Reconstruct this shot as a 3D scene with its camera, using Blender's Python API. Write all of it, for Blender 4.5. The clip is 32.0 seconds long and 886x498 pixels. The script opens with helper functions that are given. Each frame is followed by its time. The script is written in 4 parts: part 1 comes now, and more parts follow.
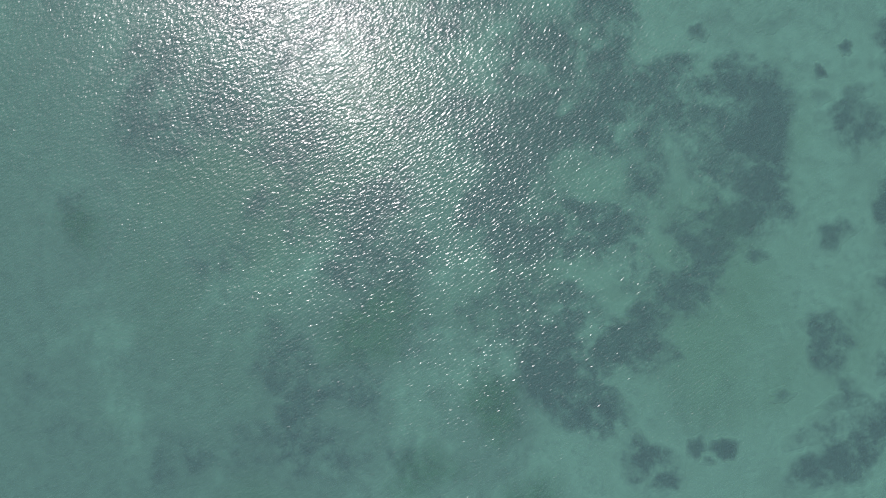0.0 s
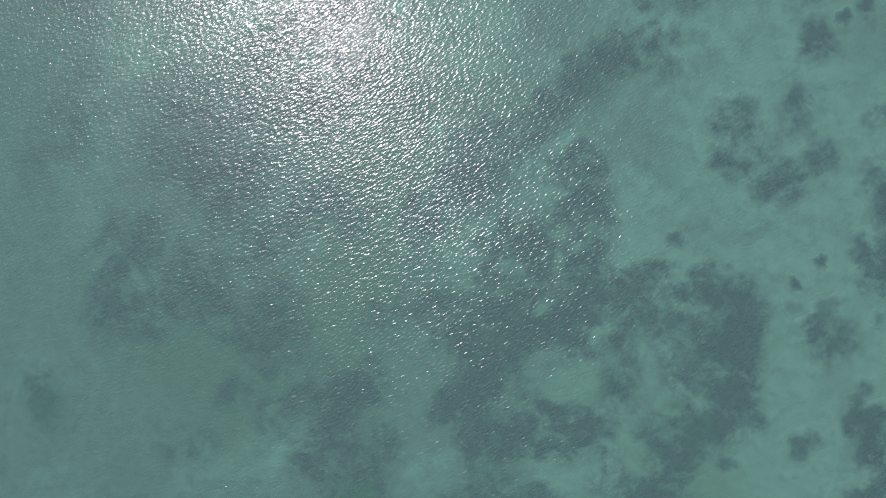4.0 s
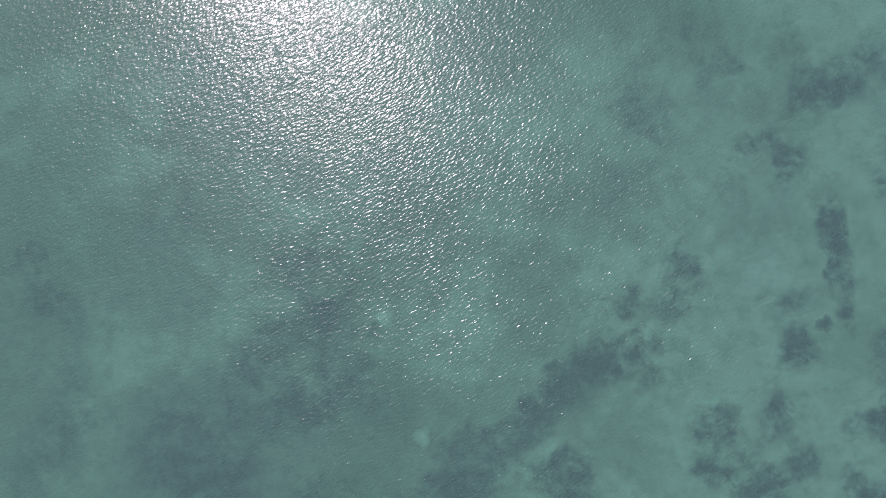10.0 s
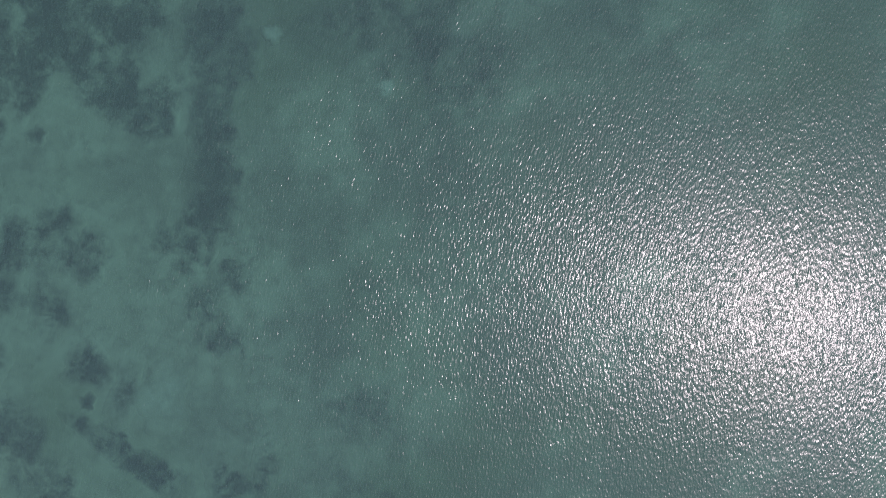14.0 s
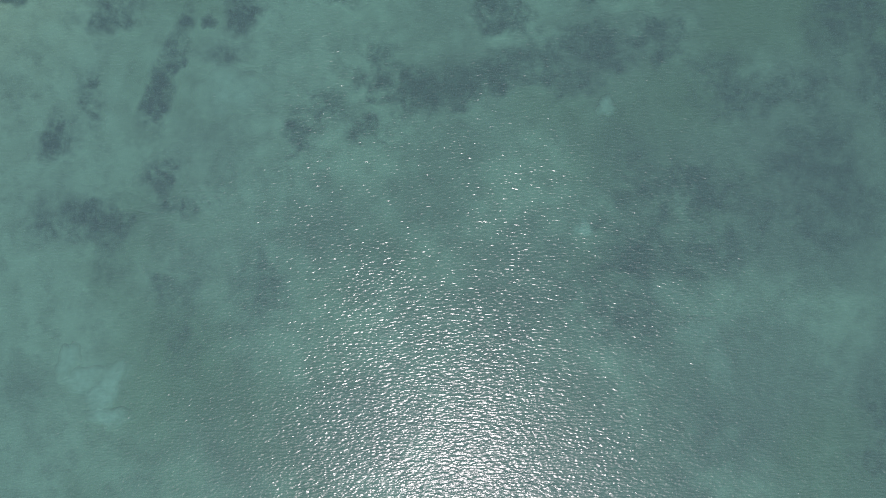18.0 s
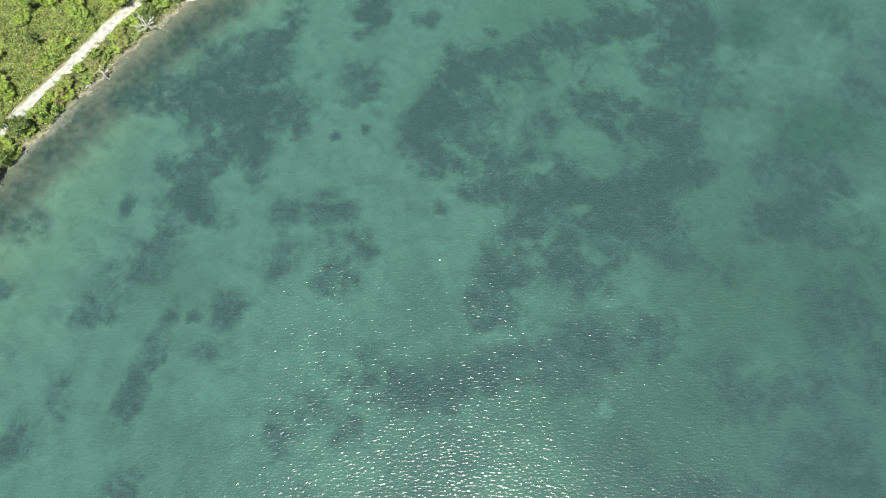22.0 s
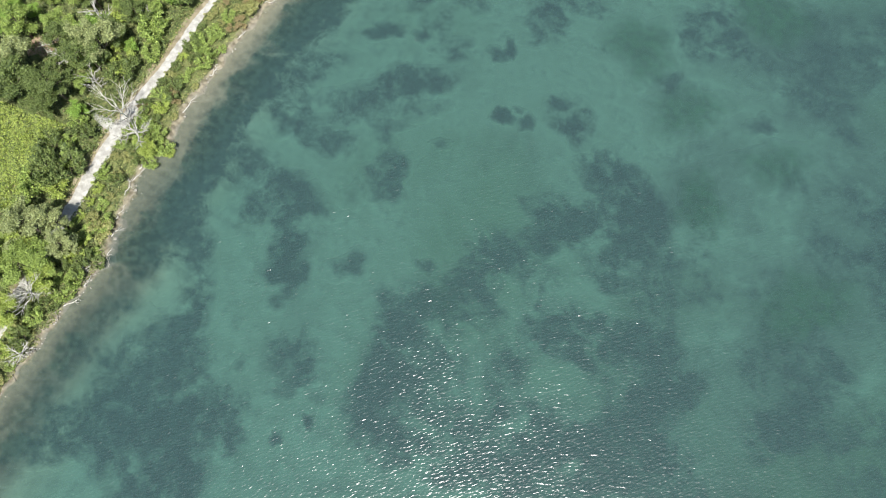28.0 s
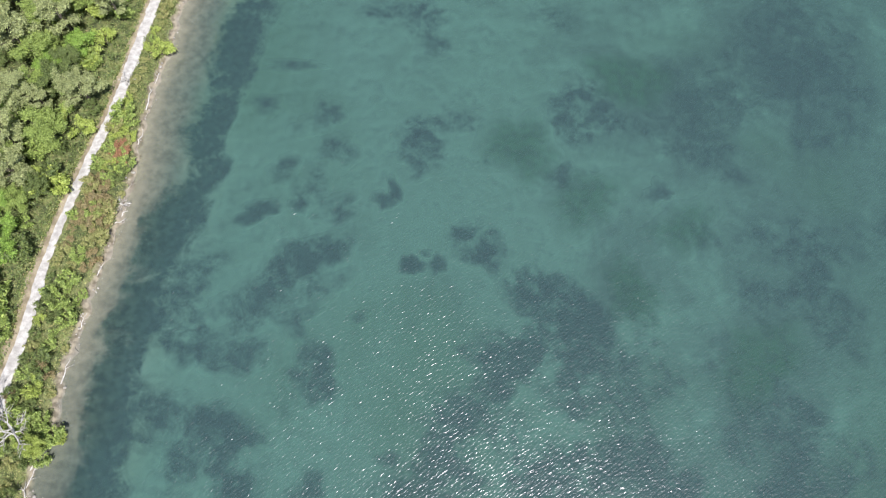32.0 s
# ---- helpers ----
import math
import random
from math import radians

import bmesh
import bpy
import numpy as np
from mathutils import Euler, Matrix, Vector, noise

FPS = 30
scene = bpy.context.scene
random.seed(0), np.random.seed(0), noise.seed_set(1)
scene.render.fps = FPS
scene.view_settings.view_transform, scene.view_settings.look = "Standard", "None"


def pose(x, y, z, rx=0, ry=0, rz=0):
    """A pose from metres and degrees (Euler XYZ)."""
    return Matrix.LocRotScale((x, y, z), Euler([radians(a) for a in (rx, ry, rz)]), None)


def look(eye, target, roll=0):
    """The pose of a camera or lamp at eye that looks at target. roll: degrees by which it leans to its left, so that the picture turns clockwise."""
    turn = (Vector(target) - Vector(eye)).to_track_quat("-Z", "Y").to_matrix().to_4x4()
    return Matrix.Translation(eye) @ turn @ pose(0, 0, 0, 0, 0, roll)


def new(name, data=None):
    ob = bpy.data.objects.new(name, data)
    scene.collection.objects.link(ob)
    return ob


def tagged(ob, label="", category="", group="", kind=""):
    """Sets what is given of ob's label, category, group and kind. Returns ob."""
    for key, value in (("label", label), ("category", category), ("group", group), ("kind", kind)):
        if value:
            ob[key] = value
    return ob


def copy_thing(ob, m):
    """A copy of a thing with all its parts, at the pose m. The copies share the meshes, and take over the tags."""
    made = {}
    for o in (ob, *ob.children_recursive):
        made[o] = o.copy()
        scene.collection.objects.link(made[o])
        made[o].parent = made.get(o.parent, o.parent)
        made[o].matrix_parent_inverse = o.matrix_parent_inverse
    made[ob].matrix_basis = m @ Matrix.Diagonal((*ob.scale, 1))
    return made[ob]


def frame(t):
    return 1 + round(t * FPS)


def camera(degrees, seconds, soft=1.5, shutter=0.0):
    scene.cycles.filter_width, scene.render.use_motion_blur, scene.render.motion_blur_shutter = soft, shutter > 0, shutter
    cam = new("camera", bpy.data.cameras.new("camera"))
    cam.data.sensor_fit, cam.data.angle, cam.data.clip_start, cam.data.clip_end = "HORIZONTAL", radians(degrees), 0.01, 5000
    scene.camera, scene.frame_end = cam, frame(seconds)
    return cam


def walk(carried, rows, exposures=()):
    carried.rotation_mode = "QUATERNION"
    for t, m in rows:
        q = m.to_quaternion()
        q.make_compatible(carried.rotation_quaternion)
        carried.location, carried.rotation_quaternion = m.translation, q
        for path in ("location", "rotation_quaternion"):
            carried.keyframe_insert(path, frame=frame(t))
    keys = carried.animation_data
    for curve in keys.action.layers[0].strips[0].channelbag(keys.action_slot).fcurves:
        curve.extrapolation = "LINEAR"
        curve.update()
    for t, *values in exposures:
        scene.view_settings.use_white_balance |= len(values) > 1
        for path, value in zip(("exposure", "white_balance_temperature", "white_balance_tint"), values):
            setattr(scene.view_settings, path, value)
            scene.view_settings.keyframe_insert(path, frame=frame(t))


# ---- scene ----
cam = camera(72.5, 32.0, soft=1.1)
PATH = [
    (0, pose(35.82, -27.62, 83.96, -0.99, 1.09, 183.06)),
    (0.5, pose(35.81, -31.01, 84.12, -0.74, 1.14, 183.00)),
    (1, pose(35.84, -34.37, 84.23, -0.77, 1.32, 183.46)),
    (1.5, pose(35.84, -37.70, 84.30, -0.37, 1.26, 182.98)),
    (2, pose(35.81, -41.03, 84.35, -0.21, 1.13, 182.79)),
    (2.5, pose(35.79, -44.39, 84.33, -0.11, 1.15, 183.18)),
    (3, pose(35.77, -47.84, 84.11, 0.09, 1.00, 182.71)),
    (3.5, pose(35.73, -51.30, 83.72, -0.49, 0.37, 184.82)),
    (5.5, pose(35.61, -65.17, 81.84, -0.42, -0.03, 185.66)),
    (6, pose(35.80, -68.65, 81.78, -0.23, 0.02, 185.52)),
    (6.5, pose(36.12, -72.20, 82.02, -0.27, -0.10, 185.60)),
    (7, pose(36.42, -75.81, 82.32, -0.19, -0.05, 185.44)),
    (7.5, pose(36.66, -79.48, 82.59, -0.13, -0.02, 185.17)),
    (8, pose(36.83, -83.17, 82.83, -0.16, -0.04, 184.99)),
    (8.5, pose(36.95, -86.92, 83.08, -0.31, 0.08, 185.10)),
    (9, pose(36.98, -90.76, 83.30, -0.36, 0.12, 185.03)),
    (9.5, pose(36.99, -94.70, 83.53, -0.52, 0.25, 184.94)),
    (10, pose(36.99, -98.79, 83.74, -0.63, 0.36, 184.66)),
    (10.5, pose(37.00, -102.97, 83.84, -0.90, 0.46, 184.73)),
    (11, pose(37.07, -107.20, 83.94, -1.17, 0.51, 185.38)),
    (11.5, pose(37.40, -109.22, 83.74, -0.99, 0.48, 191.59)),
    (12, pose(37.62, -109.68, 83.39, -0.61, 0.46, 203.72)),
    (12.5, pose(37.60, -109.70, 83.16, -0.43, 0.60, 228.05)),
    (13, pose(37.64, -109.32, 83.49, -0.58, 0.28, 257.68)),
    (13.5, pose(37.39, -109.49, 83.82, -0.49, 0.41, 288.73)),
    (14, pose(36.97, -109.97, 84.11, -0.61, 0.80, 317.64)),
    (14.5, pose(36.60, -110.27, 84.26, -0.44, 0.73, 346.66)),
    (15, pose(36.27, -110.35, 84.27, -0.62, 0.63, 375.46)),
    (15.5, pose(36.42, -109.26, 84.28, -1.05, 1.18, 391.60)),
    (17.5, pose(34.77, -103.83, 83.64, -0.16, 1.82, 391.98)),
    (18, pose(34.50, -103.67, 83.70, 3.38, 1.46, 393.36)),
    (18.5, pose(33.18, -102.35, 83.63, 6.97, 1.18, 393.29)),
    (19, pose(32.52, -100.32, 83.49, 14.12, 1.32, 393.29)),
    (19.5, pose(31.36, -98.09, 83.31, 17.49, 1.30, 393.42)),
    (20, pose(29.99, -95.56, 83.22, 17.52, 1.33, 393.47)),
    (20.5, pose(28.50, -93.20, 83.11, 17.61, 1.28, 393.46)),
    (21, pose(26.98, -90.68, 82.98, 17.73, 1.27, 393.47)),
    (21.5, pose(25.30, -88.37, 83.00, 17.91, 1.09, 393.37)),
    (22, pose(23.67, -85.89, 82.95, 18.05, 1.00, 393.30)),
    (22.5, pose(21.82, -83.46, 82.86, 18.23, 0.81, 393.26)),
    (23, pose(20.02, -80.82, 82.77, 18.35, 0.69, 393.23)),
    (23.5, pose(18.37, -78.17, 82.85, 18.35, 0.63, 393.18)),
    (24, pose(16.59, -75.24, 82.99, 18.31, 0.59, 392.95)),
    (24.5, pose(15.17, -71.67, 83.04, 18.20, 0.86, 392.05)),
    (25, pose(13.40, -68.34, 83.06, 18.03, 0.88, 390.97)),
    (25.5, pose(11.76, -65.19, 83.13, 17.99, 0.83, 389.86)),
    (27.5, pose(6.28, -53.02, 83.30, 18.01, 0.67, 382.96)),
    (28, pose(5.28, -49.97, 83.30, 18.10, 0.69, 380.15)),
    (28.5, pose(4.26, -47.25, 83.35, 18.27, 0.58, 377.28)),
    (29, pose(3.10, -44.28, 83.40, 18.31, 0.38, 374.60)),
    (29.5, pose(2.46, -41.49, 83.35, 18.53, 0.38, 371.90)),
    (30, pose(1.45, -38.91, 83.30, 18.84, 0.06, 368.87)),
    (30.5, pose(0.43, -36.44, 83.46, 19.13, -0.35, 365.96)),
    (31, pose(0.08, -33.81, 83.80, 19.33, -0.45, 363.61)),
    (31.5, pose(-0.55, -30.97, 84.12, 19.48, -0.80, 361.42)),
    (32, pose(-1.21, -28.12, 84.54, 19.59, -1.18, 359.64)),
]
EXPOSURES = [
    (0, 0.40, 6300, 6),
    (1, 0.42, 6320, 8),
    (9, 0.36, 6380, 16),
    (12.8, 0.38, 6420, 20),
    (14, -0.23, 6350, 19),
    (15, -0.12, 6350, 15),
    (15.5, -0.10, 6300, 16),
    (17.5, 0.21, 6350, 14),
    (18.2, 0.36, 6400, 13),
    (19, 0.55, 6440, 3),
    (20, 0.56, 6560, -4),
    (21.5, 0.54, 6640, -6),
    (24, 0.46, 6560, -1),
    (28, 0.40, 6430, 4),
    (32, 0.36, 6180, 12),
]
walk(cam, PATH, exposures=EXPOSURES)

# ---- light ----
SUN = Vector((0.287, -0.412, 0.865)).normalized()
world = bpy.data.worlds.new("sky")
scene.world = world
world.use_nodes = True
wn = world.node_tree.nodes
sky = wn.new("ShaderNodeTexSky")
sky.sky_type = "NISHITA"
sky.sun_disc = False
sky.sun_elevation = math.asin(SUN.z)
sky.sun_rotation = math.atan2(SUN.x, SUN.y)
wn["Background"].inputs["Strength"].default_value = 0.069
world.node_tree.links.new(sky.outputs[0], wn["Background"].inputs["Color"])
sun = new("sun", bpy.data.lights.new("sun", "SUN"))
sun.data.energy = 4.85
sun.data.angle = radians(0.53)
sun.data.color = (1.0, 0.965, 0.91)
sun.matrix_world = look(SUN * 300, (0, 0, 0))


# ---- materials ----
class Nodes:
    """A small hand for writing node materials."""

    def __init__(self, name):
        self.mat = bpy.data.materials.new(name)
        self.mat.use_nodes = True
        self.tree = self.mat.node_tree
        self.tree.nodes.clear()
        self.out = self.add("ShaderNodeOutputMaterial")

    def add(self, kind, **sockets):
        n = self.tree.nodes.new(kind)
        for key, value in sockets.items():
            self.put(n, key.replace("_", " "), value)
        return n

    def put(self, n, key, value):
        if isinstance(value, bpy.types.NodeSocket):
            self.tree.links.new(value, n.inputs[key])
        else:
            n.inputs[key].default_value = value

    def where(self):
        return self.add("ShaderNodeNewGeometry").outputs["Position"]

    def scaled(self, vec, scale, turn=0.0):
        m = self.add("ShaderNodeMapping", Vector=vec, Scale=scale)
        m.inputs["Rotation"].default_value = (0, 0, radians(turn))
        return m.outputs[0]

    def noise(self, vec, scale, detail=4.0, rough=0.55, distort=0.0):
        n = self.add("ShaderNodeTexNoise", Vector=vec, Scale=scale, Detail=detail, Roughness=rough, Distortion=distort)
        return n.outputs[0]

    def ramp(self, fac, low, high, a=0.0, b=1.0):
        n = self.add("ShaderNodeMapRange")
        n.interpolation_type = "SMOOTHSTEP"
        self.put(n, 0, fac)
        for k, v in enumerate((low, high, a, b)):
            n.inputs[k + 1].default_value = v
        return n.outputs[0]

    def sum(self, a, b, op="ADD"):
        n = self.add("ShaderNodeMath")
        n.operation = op
        self.put(n, 0, a)
        self.put(n, 1, b)
        return n.outputs[0]

    def mix(self, fac, a, b, how="MIX"):
        n = self.add("ShaderNodeMix")
        n.data_type, n.blend_type = "RGBA", how
        self.put(n, 0, fac)
        self.put(n, 6, (*a, 1) if isinstance(a, tuple) else a)
        self.put(n, 7, (*b, 1) if isinstance(b, tuple) else b)
        return n.outputs[2]

    def attr(self, name):
        n = self.add("ShaderNodeAttribute")
        n.attribute_name = name
        return n.outputs["Fac"]

    def bump(self, height, strength, distance):
        return self.add("ShaderNodeBump", Height=height, Strength=strength, Distance=distance).outputs[0]

    def shader(self, kind, **sockets):
        return self.add(kind, **sockets).outputs[0]

    def blend(self, fac, a, b):
        n = self.add("ShaderNodeMixShader")
        self.put(n, 0, fac)
        self.put(n, 1, a)
        self.put(n, 2, b)
        return n.outputs[0]

    def done(self, shader):
        self.put(self.out, "Surface", shader)
        return self.mat


def rough_material(name, dark, light, scale, roughness=0.9, bump=0.02):
    n = Nodes(name)
    p = n.where()
    col = n.mix(n.ramp(n.noise(p, scale, 6), 0.3, 0.7), dark, light)
    col = n.mix(n.ramp(n.noise(p, scale * 7, 4), 0.35, 0.75, 0, 0.5), col, dark)
    nor = n.bump(n.noise(p, scale * 6, 5), 0.8, bump)
    return n.done(n.shader("ShaderNodeBsdfPrincipled", Base_Color=col, Roughness=roughness, Normal=nor))


def leaf_material(name, dark, light, dry=(0.2, 0.19, 0.06), dry_part=0.06, through_part=0.2):
    """Leaves: one tint each by island, a drift of tone from plant to plant, and light that comes through them."""
    n = Nodes(name)
    isl = n.add("ShaderNodeNewGeometry").outputs["Random Per Island"]
    rnd = n.add("ShaderNodeObjectInfo").outputs["Random"]
    col = n.mix(isl, dark, light)
    col = n.mix(n.ramp(n.sum(n.sum(isl, 7.31, "MULTIPLY"), 1.0, "MODULO"), 1 - dry_part, 1.0), col, dry)
    col = n.mix(n.sum(rnd, 0.45, "MULTIPLY"), col, n.mix(0.5, light, dark))
    a = n.shader("ShaderNodeBsdfPrincipled", Base_Color=col, Roughness=0.55)
    b = n.shader("ShaderNodeBsdfTranslucent", Color=n.mix(0.5, col, light))
    return n.done(n.blend(through_part, a, b))


def bed_colour(n, p):
    """Colours of lake bed, stony fringe and bank, by the distance from the shore."""
    off = n.attr("offshore")
    wob = n.sum(n.sum(n.noise(p, 0.5, 4), 0.5, "SUBTRACT"), 2.2, "MULTIPLY")
    d = n.sum(off, wob)
    # lake bed: pale marl with grey-green silt, more silt far out
    sand = n.mix(n.ramp(n.noise(p, 0.35, 6), 0.3, 0.7), (0.45, 0.43, 0.31), (0.58, 0.55, 0.41))
    silt = n.mix(n.ramp(n.noise(p, 0.8, 5), 0.3, 0.7), (0.13, 0.135, 0.10), (0.22, 0.22, 0.16))
    patch = n.sum(n.noise(p, 0.055, 5, 0.62, 0.2), n.ramp(off, 35, 110, -0.06, 0.16))
    bed = n.mix(n.ramp(patch, 0.46, 0.70, 0, 0.66), sand, silt)
    fine = n.noise(p, 0.36, 7, 0.68, 0.15)
    bed = n.mix(n.ramp(fine, 0.47, 0.68, 0, 0.42), bed, silt)
    algae = n.mix(n.ramp(n.noise(n.scaled(p, (1, 1, 0), 20), 0.021, 3), 0.5, 0.7, 0, 0.5), bed, (0.16, 0.22, 0.08))
    # stony fringe
    stones = n.mix(n.ramp(n.noise(p, 1.6, 6, 0.6), 0.25, 0.75), (0.115, 0.118, 0.098), (0.215, 0.212, 0.178))
    beach = n.mix(n.ramp(n.noise(p, 1.1, 6, 0.6), 0.25, 0.75), (0.24, 0.212, 0.17), (0.335, 0.30, 0.242))
    north = n.add("ShaderNodeSeparateXYZ", Vector=p).outputs[1]
    stones = n.mix(n.ramp(n.sum(north, n.sum(n.noise(p, 0.08, 3), 30.0, "MULTIPLY")), -16, 20), stones, beach)
    calm = n.sum(off, n.sum(wob, 0.22, "MULTIPLY"))
    stones = n.mix(n.ramp(calm, 0.1, 2.7), stones, n.mix(n.ramp(north, -45, -15), n.mix(n.ramp(n.noise(p, 0.9, 5), 0.3, 0.7), (0.085, 0.09, 0.076), (0.15, 0.15, 0.125)), n.mix(n.ramp(n.noise(p, 0.9, 5), 0.3, 0.7), (0.145, 0.138, 0.114), (0.24, 0.224, 0.186))))
    low = n.mix(n.ramp(calm, 4.8, 9.6), stones, algae)
    # bank: pale dry soil, then dark loam under the plants
    soil = n.mix(n.ramp(n.noise(p, 1.3, 6), 0.35, 0.65), (0.14, 0.115, 0.08), (0.35, 0.30, 0.22))
    loam = n.mix(n.ramp(n.noise(p, 0.9, 6), 0.35, 0.65), (0.06, 0.075, 0.028), (0.20, 0.21, 0.08))
    land = n.mix(n.ramp(d, -1.6, -0.3), loam, soil)
    col = n.mix(n.ramp(d, -0.5, 0.5), land, low)
    return col


def ground_material():
    n = Nodes("ground")
    p = n.where()
    nor = n.bump(n.noise(p, 5.0, 5), 0.7, 0.06)
    return n.done(n.shader("ShaderNodeBsdfPrincipled", Base_Color=bed_colour(n, p), Roughness=0.95, Normal=nor))


def weed_material(name, dark, light):
    """Waterweed rooted in marl: thick in the middle of its bed, thinning out to bare marl at its edge."""
    n = Nodes(name)
    p = n.where()
    cover, bare, green = n.attr("cover"), n.attr("bare"), n.attr("green")
    shape = n.sum(n.sum(n.noise(p, 0.5, 8, 0.7, 0.3), 0.5, "SUBTRACT"), 1.9, "MULTIPLY")
    shape = n.sum(shape, n.sum(n.sum(n.noise(p, 0.19, 5, 0.62, 0.7), 0.5, "SUBTRACT"), 2.3, "MULTIPLY"))
    shape = n.sum(shape, n.attr("ragged"), "MULTIPLY")
    fac = n.ramp(n.sum(cover, n.sum(shape, n.ramp(cover, 0.0, 0.45), "MULTIPLY")), -0.1, 1.02, 0, 1.0)
    fac = n.sum(fac, n.ramp(cover, 0.0, 0.45), "MULTIPLY")
    weed = n.mix(n.ramp(n.noise(p, 0.9, 5), 0.35, 0.65), dark, light)
    col = n.mix(fac, bed_colour(n, p), weed)
    marl = n.mix(n.ramp(n.noise(p, 1.2, 5), 0.35, 0.65), (0.60, 0.58, 0.46), (0.76, 0.73, 0.60))
    col = n.mix(n.ramp(n.sum(bare, n.sum(shape, bare, "MULTIPLY")), 0.0, 1.0, 0, 0.9), col, marl)
    film = n.mix(n.ramp(n.noise(p, 0.7, 5), 0.35, 0.65), (0.03, 0.105, 0.03), (0.08, 0.20, 0.06))
    col = n.mix(n.ramp(n.sum(green, n.sum(n.sum(shape, green, "MULTIPLY"), 0.5, "MULTIPLY")), 0.0, 1.0, 0, 0.85), col, film)
    nor = n.bump(n.noise(p, 5.0, 5), 0.7, 0.06)
    return n.done(n.shader("ShaderNodeBsdfPrincipled", Base_Color=col, Roughness=0.95, Normal=nor))


def water_material():
    """Green lake water: what lies below shows through, tinted and veiled by depth; wind ripples mirror sky and sun."""
    n = Nodes("water")
    p = n.where()
    deep = n.attr("depth")
    a = n.noise(n.scaled(n.scaled(p, (1, 1, 0), -35), (0.86, 2.3, 0)), 1.38, 1.0, 0.5, 0.3)
    b = n.noise(n.scaled(n.scaled(p, (1, 1, 0), -52), (0.9, 1.7, 0)), 2.2, 0, 0.5, 0.25)
    c = n.noise(n.scaled(p, (1, 1, 0), 10), 0.05, 2)
    ripple = n.sum(n.sum(a, 1.0, "MULTIPLY"), n.sum(b, 0.35, "MULTIPLY"))
    ripple = n.sum(ripple, n.ramp(c, 0.25, 0.75, 0.75, 1.15), "MULTIPLY")
    nor = n.bump(ripple, 1.0, RIPPLE)
    tint = n.mix(n.ramp(deep, 0.0, 1.9), (0.90, 0.92, 0.87), (0.39, 0.625, 0.615))
    veil = n.mix(n.ramp(n.noise(p, 0.012, 2), 0.3, 0.7), (0.092, 0.154, 0.166), (0.092, 0.161, 0.163))
    body = n.blend(n.ramp(deep, 0.0, 1.9, 0.06, 0.37), n.shader("ShaderNodeBsdfTransparent", Color=tint), n.shader("ShaderNodeBsdfDiffuse", Color=veil, Normal=nor))
    edge = n.add("ShaderNodeLayerWeight", Blend=0.5, Normal=nor).outputs["Facing"]
    fres = n.sum(n.sum(n.sum(edge, 5.0, "POWER"), 0.978, "MULTIPLY"), 0.022)
    gloss = n.shader("ShaderNodeBsdfGlossy", Color=(1.0, 0.89, 0.945, 1), Roughness=0.205, Normal=nor)
    haze = n.shader("ShaderNodeBsdfGlossy", Color=(1.0, 0.89, 0.945, 1), Roughness=0.29, Normal=nor)
    return n.done(n.blend(fres, body, n.blend(0.44, gloss, haze)))


RIPPLE = 0.098
M_GROUND = ground_material()
M_WATER = water_material()
M_WEED = weed_material("waterweed", (0.026, 0.046, 0.041), (0.064, 0.094, 0.077))
M_GRAVEL = rough_material("gravel", (0.36, 0.335, 0.31), (0.62, 0.59, 0.56), 1.3, 0.95, 0.04)
M_DIRT = rough_material("dirt_margin", (0.20, 0.16, 0.10), (0.44, 0.37, 0.26), 0.8)
M_BARK = rough_material("bark", (0.07, 0.055, 0.042), (0.17, 0.14, 0.11), 4.0)
M_DEAD = rough_material("bleached_wood", (0.40, 0.37, 0.34), (0.70, 0.67, 0.62), 3.0, 0.85, 0.01)
M_ROOT = rough_material("weathered_roots", (0.22, 0.195, 0.165), (0.46, 0.42, 0.37), 3.0, 0.9, 0.01)
M_STONE = rough_material("stone", (0.22, 0.20, 0.17), (0.50, 0.47, 0.42), 2.5)
LEAF = {
    "green": leaf_material("leaf_green", (0.07, 0.12, 0.028), (0.54, 0.66, 0.175)),
    "dark": leaf_material("leaf_dark", (0.04, 0.07, 0.02), (0.29, 0.36, 0.11)),
    "bright": leaf_material("leaf_bright", (0.16, 0.23, 0.04), (0.60, 0.68, 0.17)),
    "lime": leaf_material("leaf_lime", (0.09, 0.18, 0.028), (0.48, 0.67, 0.14)),
    "silver": leaf_material("leaf_silver", (0.08, 0.115, 0.04), (0.64, 0.68, 0.31)),
    "olive": leaf_material("leaf_olive", (0.18, 0.20, 0.065), (0.48, 0.48, 0.18), (0.519, 0.385, 0.216), 0.15),
    "brown": leaf_material("leaf_brown", (0.17, 0.145, 0.07), (0.42, 0.35, 0.165), (0.42, 0.28, 0.15), 0.25),
    "red": leaf_material("leaf_red", (0.24, 0.115, 0.065), (0.50, 0.275, 0.15), (0.378, 0.319, 0.119), 0.3),
}

# ---- the lie of the land ----
SHORE_Y = (-300, -97, -86, -77, -65, -57, -50, -43, -37, -29, -24, -18, -9, 0, 8, 19, 26, 36, 47, 300)
SHORE_X = (-72, -56, -55.5, -54.8, -54, -53.2, -51.8, -50.4, -51.5, -52.6, -50.6, -51.1, -49.9, -48.6, -46.9, -46.3, -46.3, -44.5, -43.6, -18)
TRAIL_Y = (-300, -130, -82, -69, -50, -39, -30, -24, -17, -12, -4, 3, 8, 15.5, 24.5, 33, 47, 90, 300)
TRAIL_X = (-75, -61.5, -60.2, -59.5, -58.9, -58.8, -59.0, -58.8, -58.2, -57.4, -56.9, -56.0, -55.1, -53.6, -51.4, -50.1, -48.1, -42.5, -14)


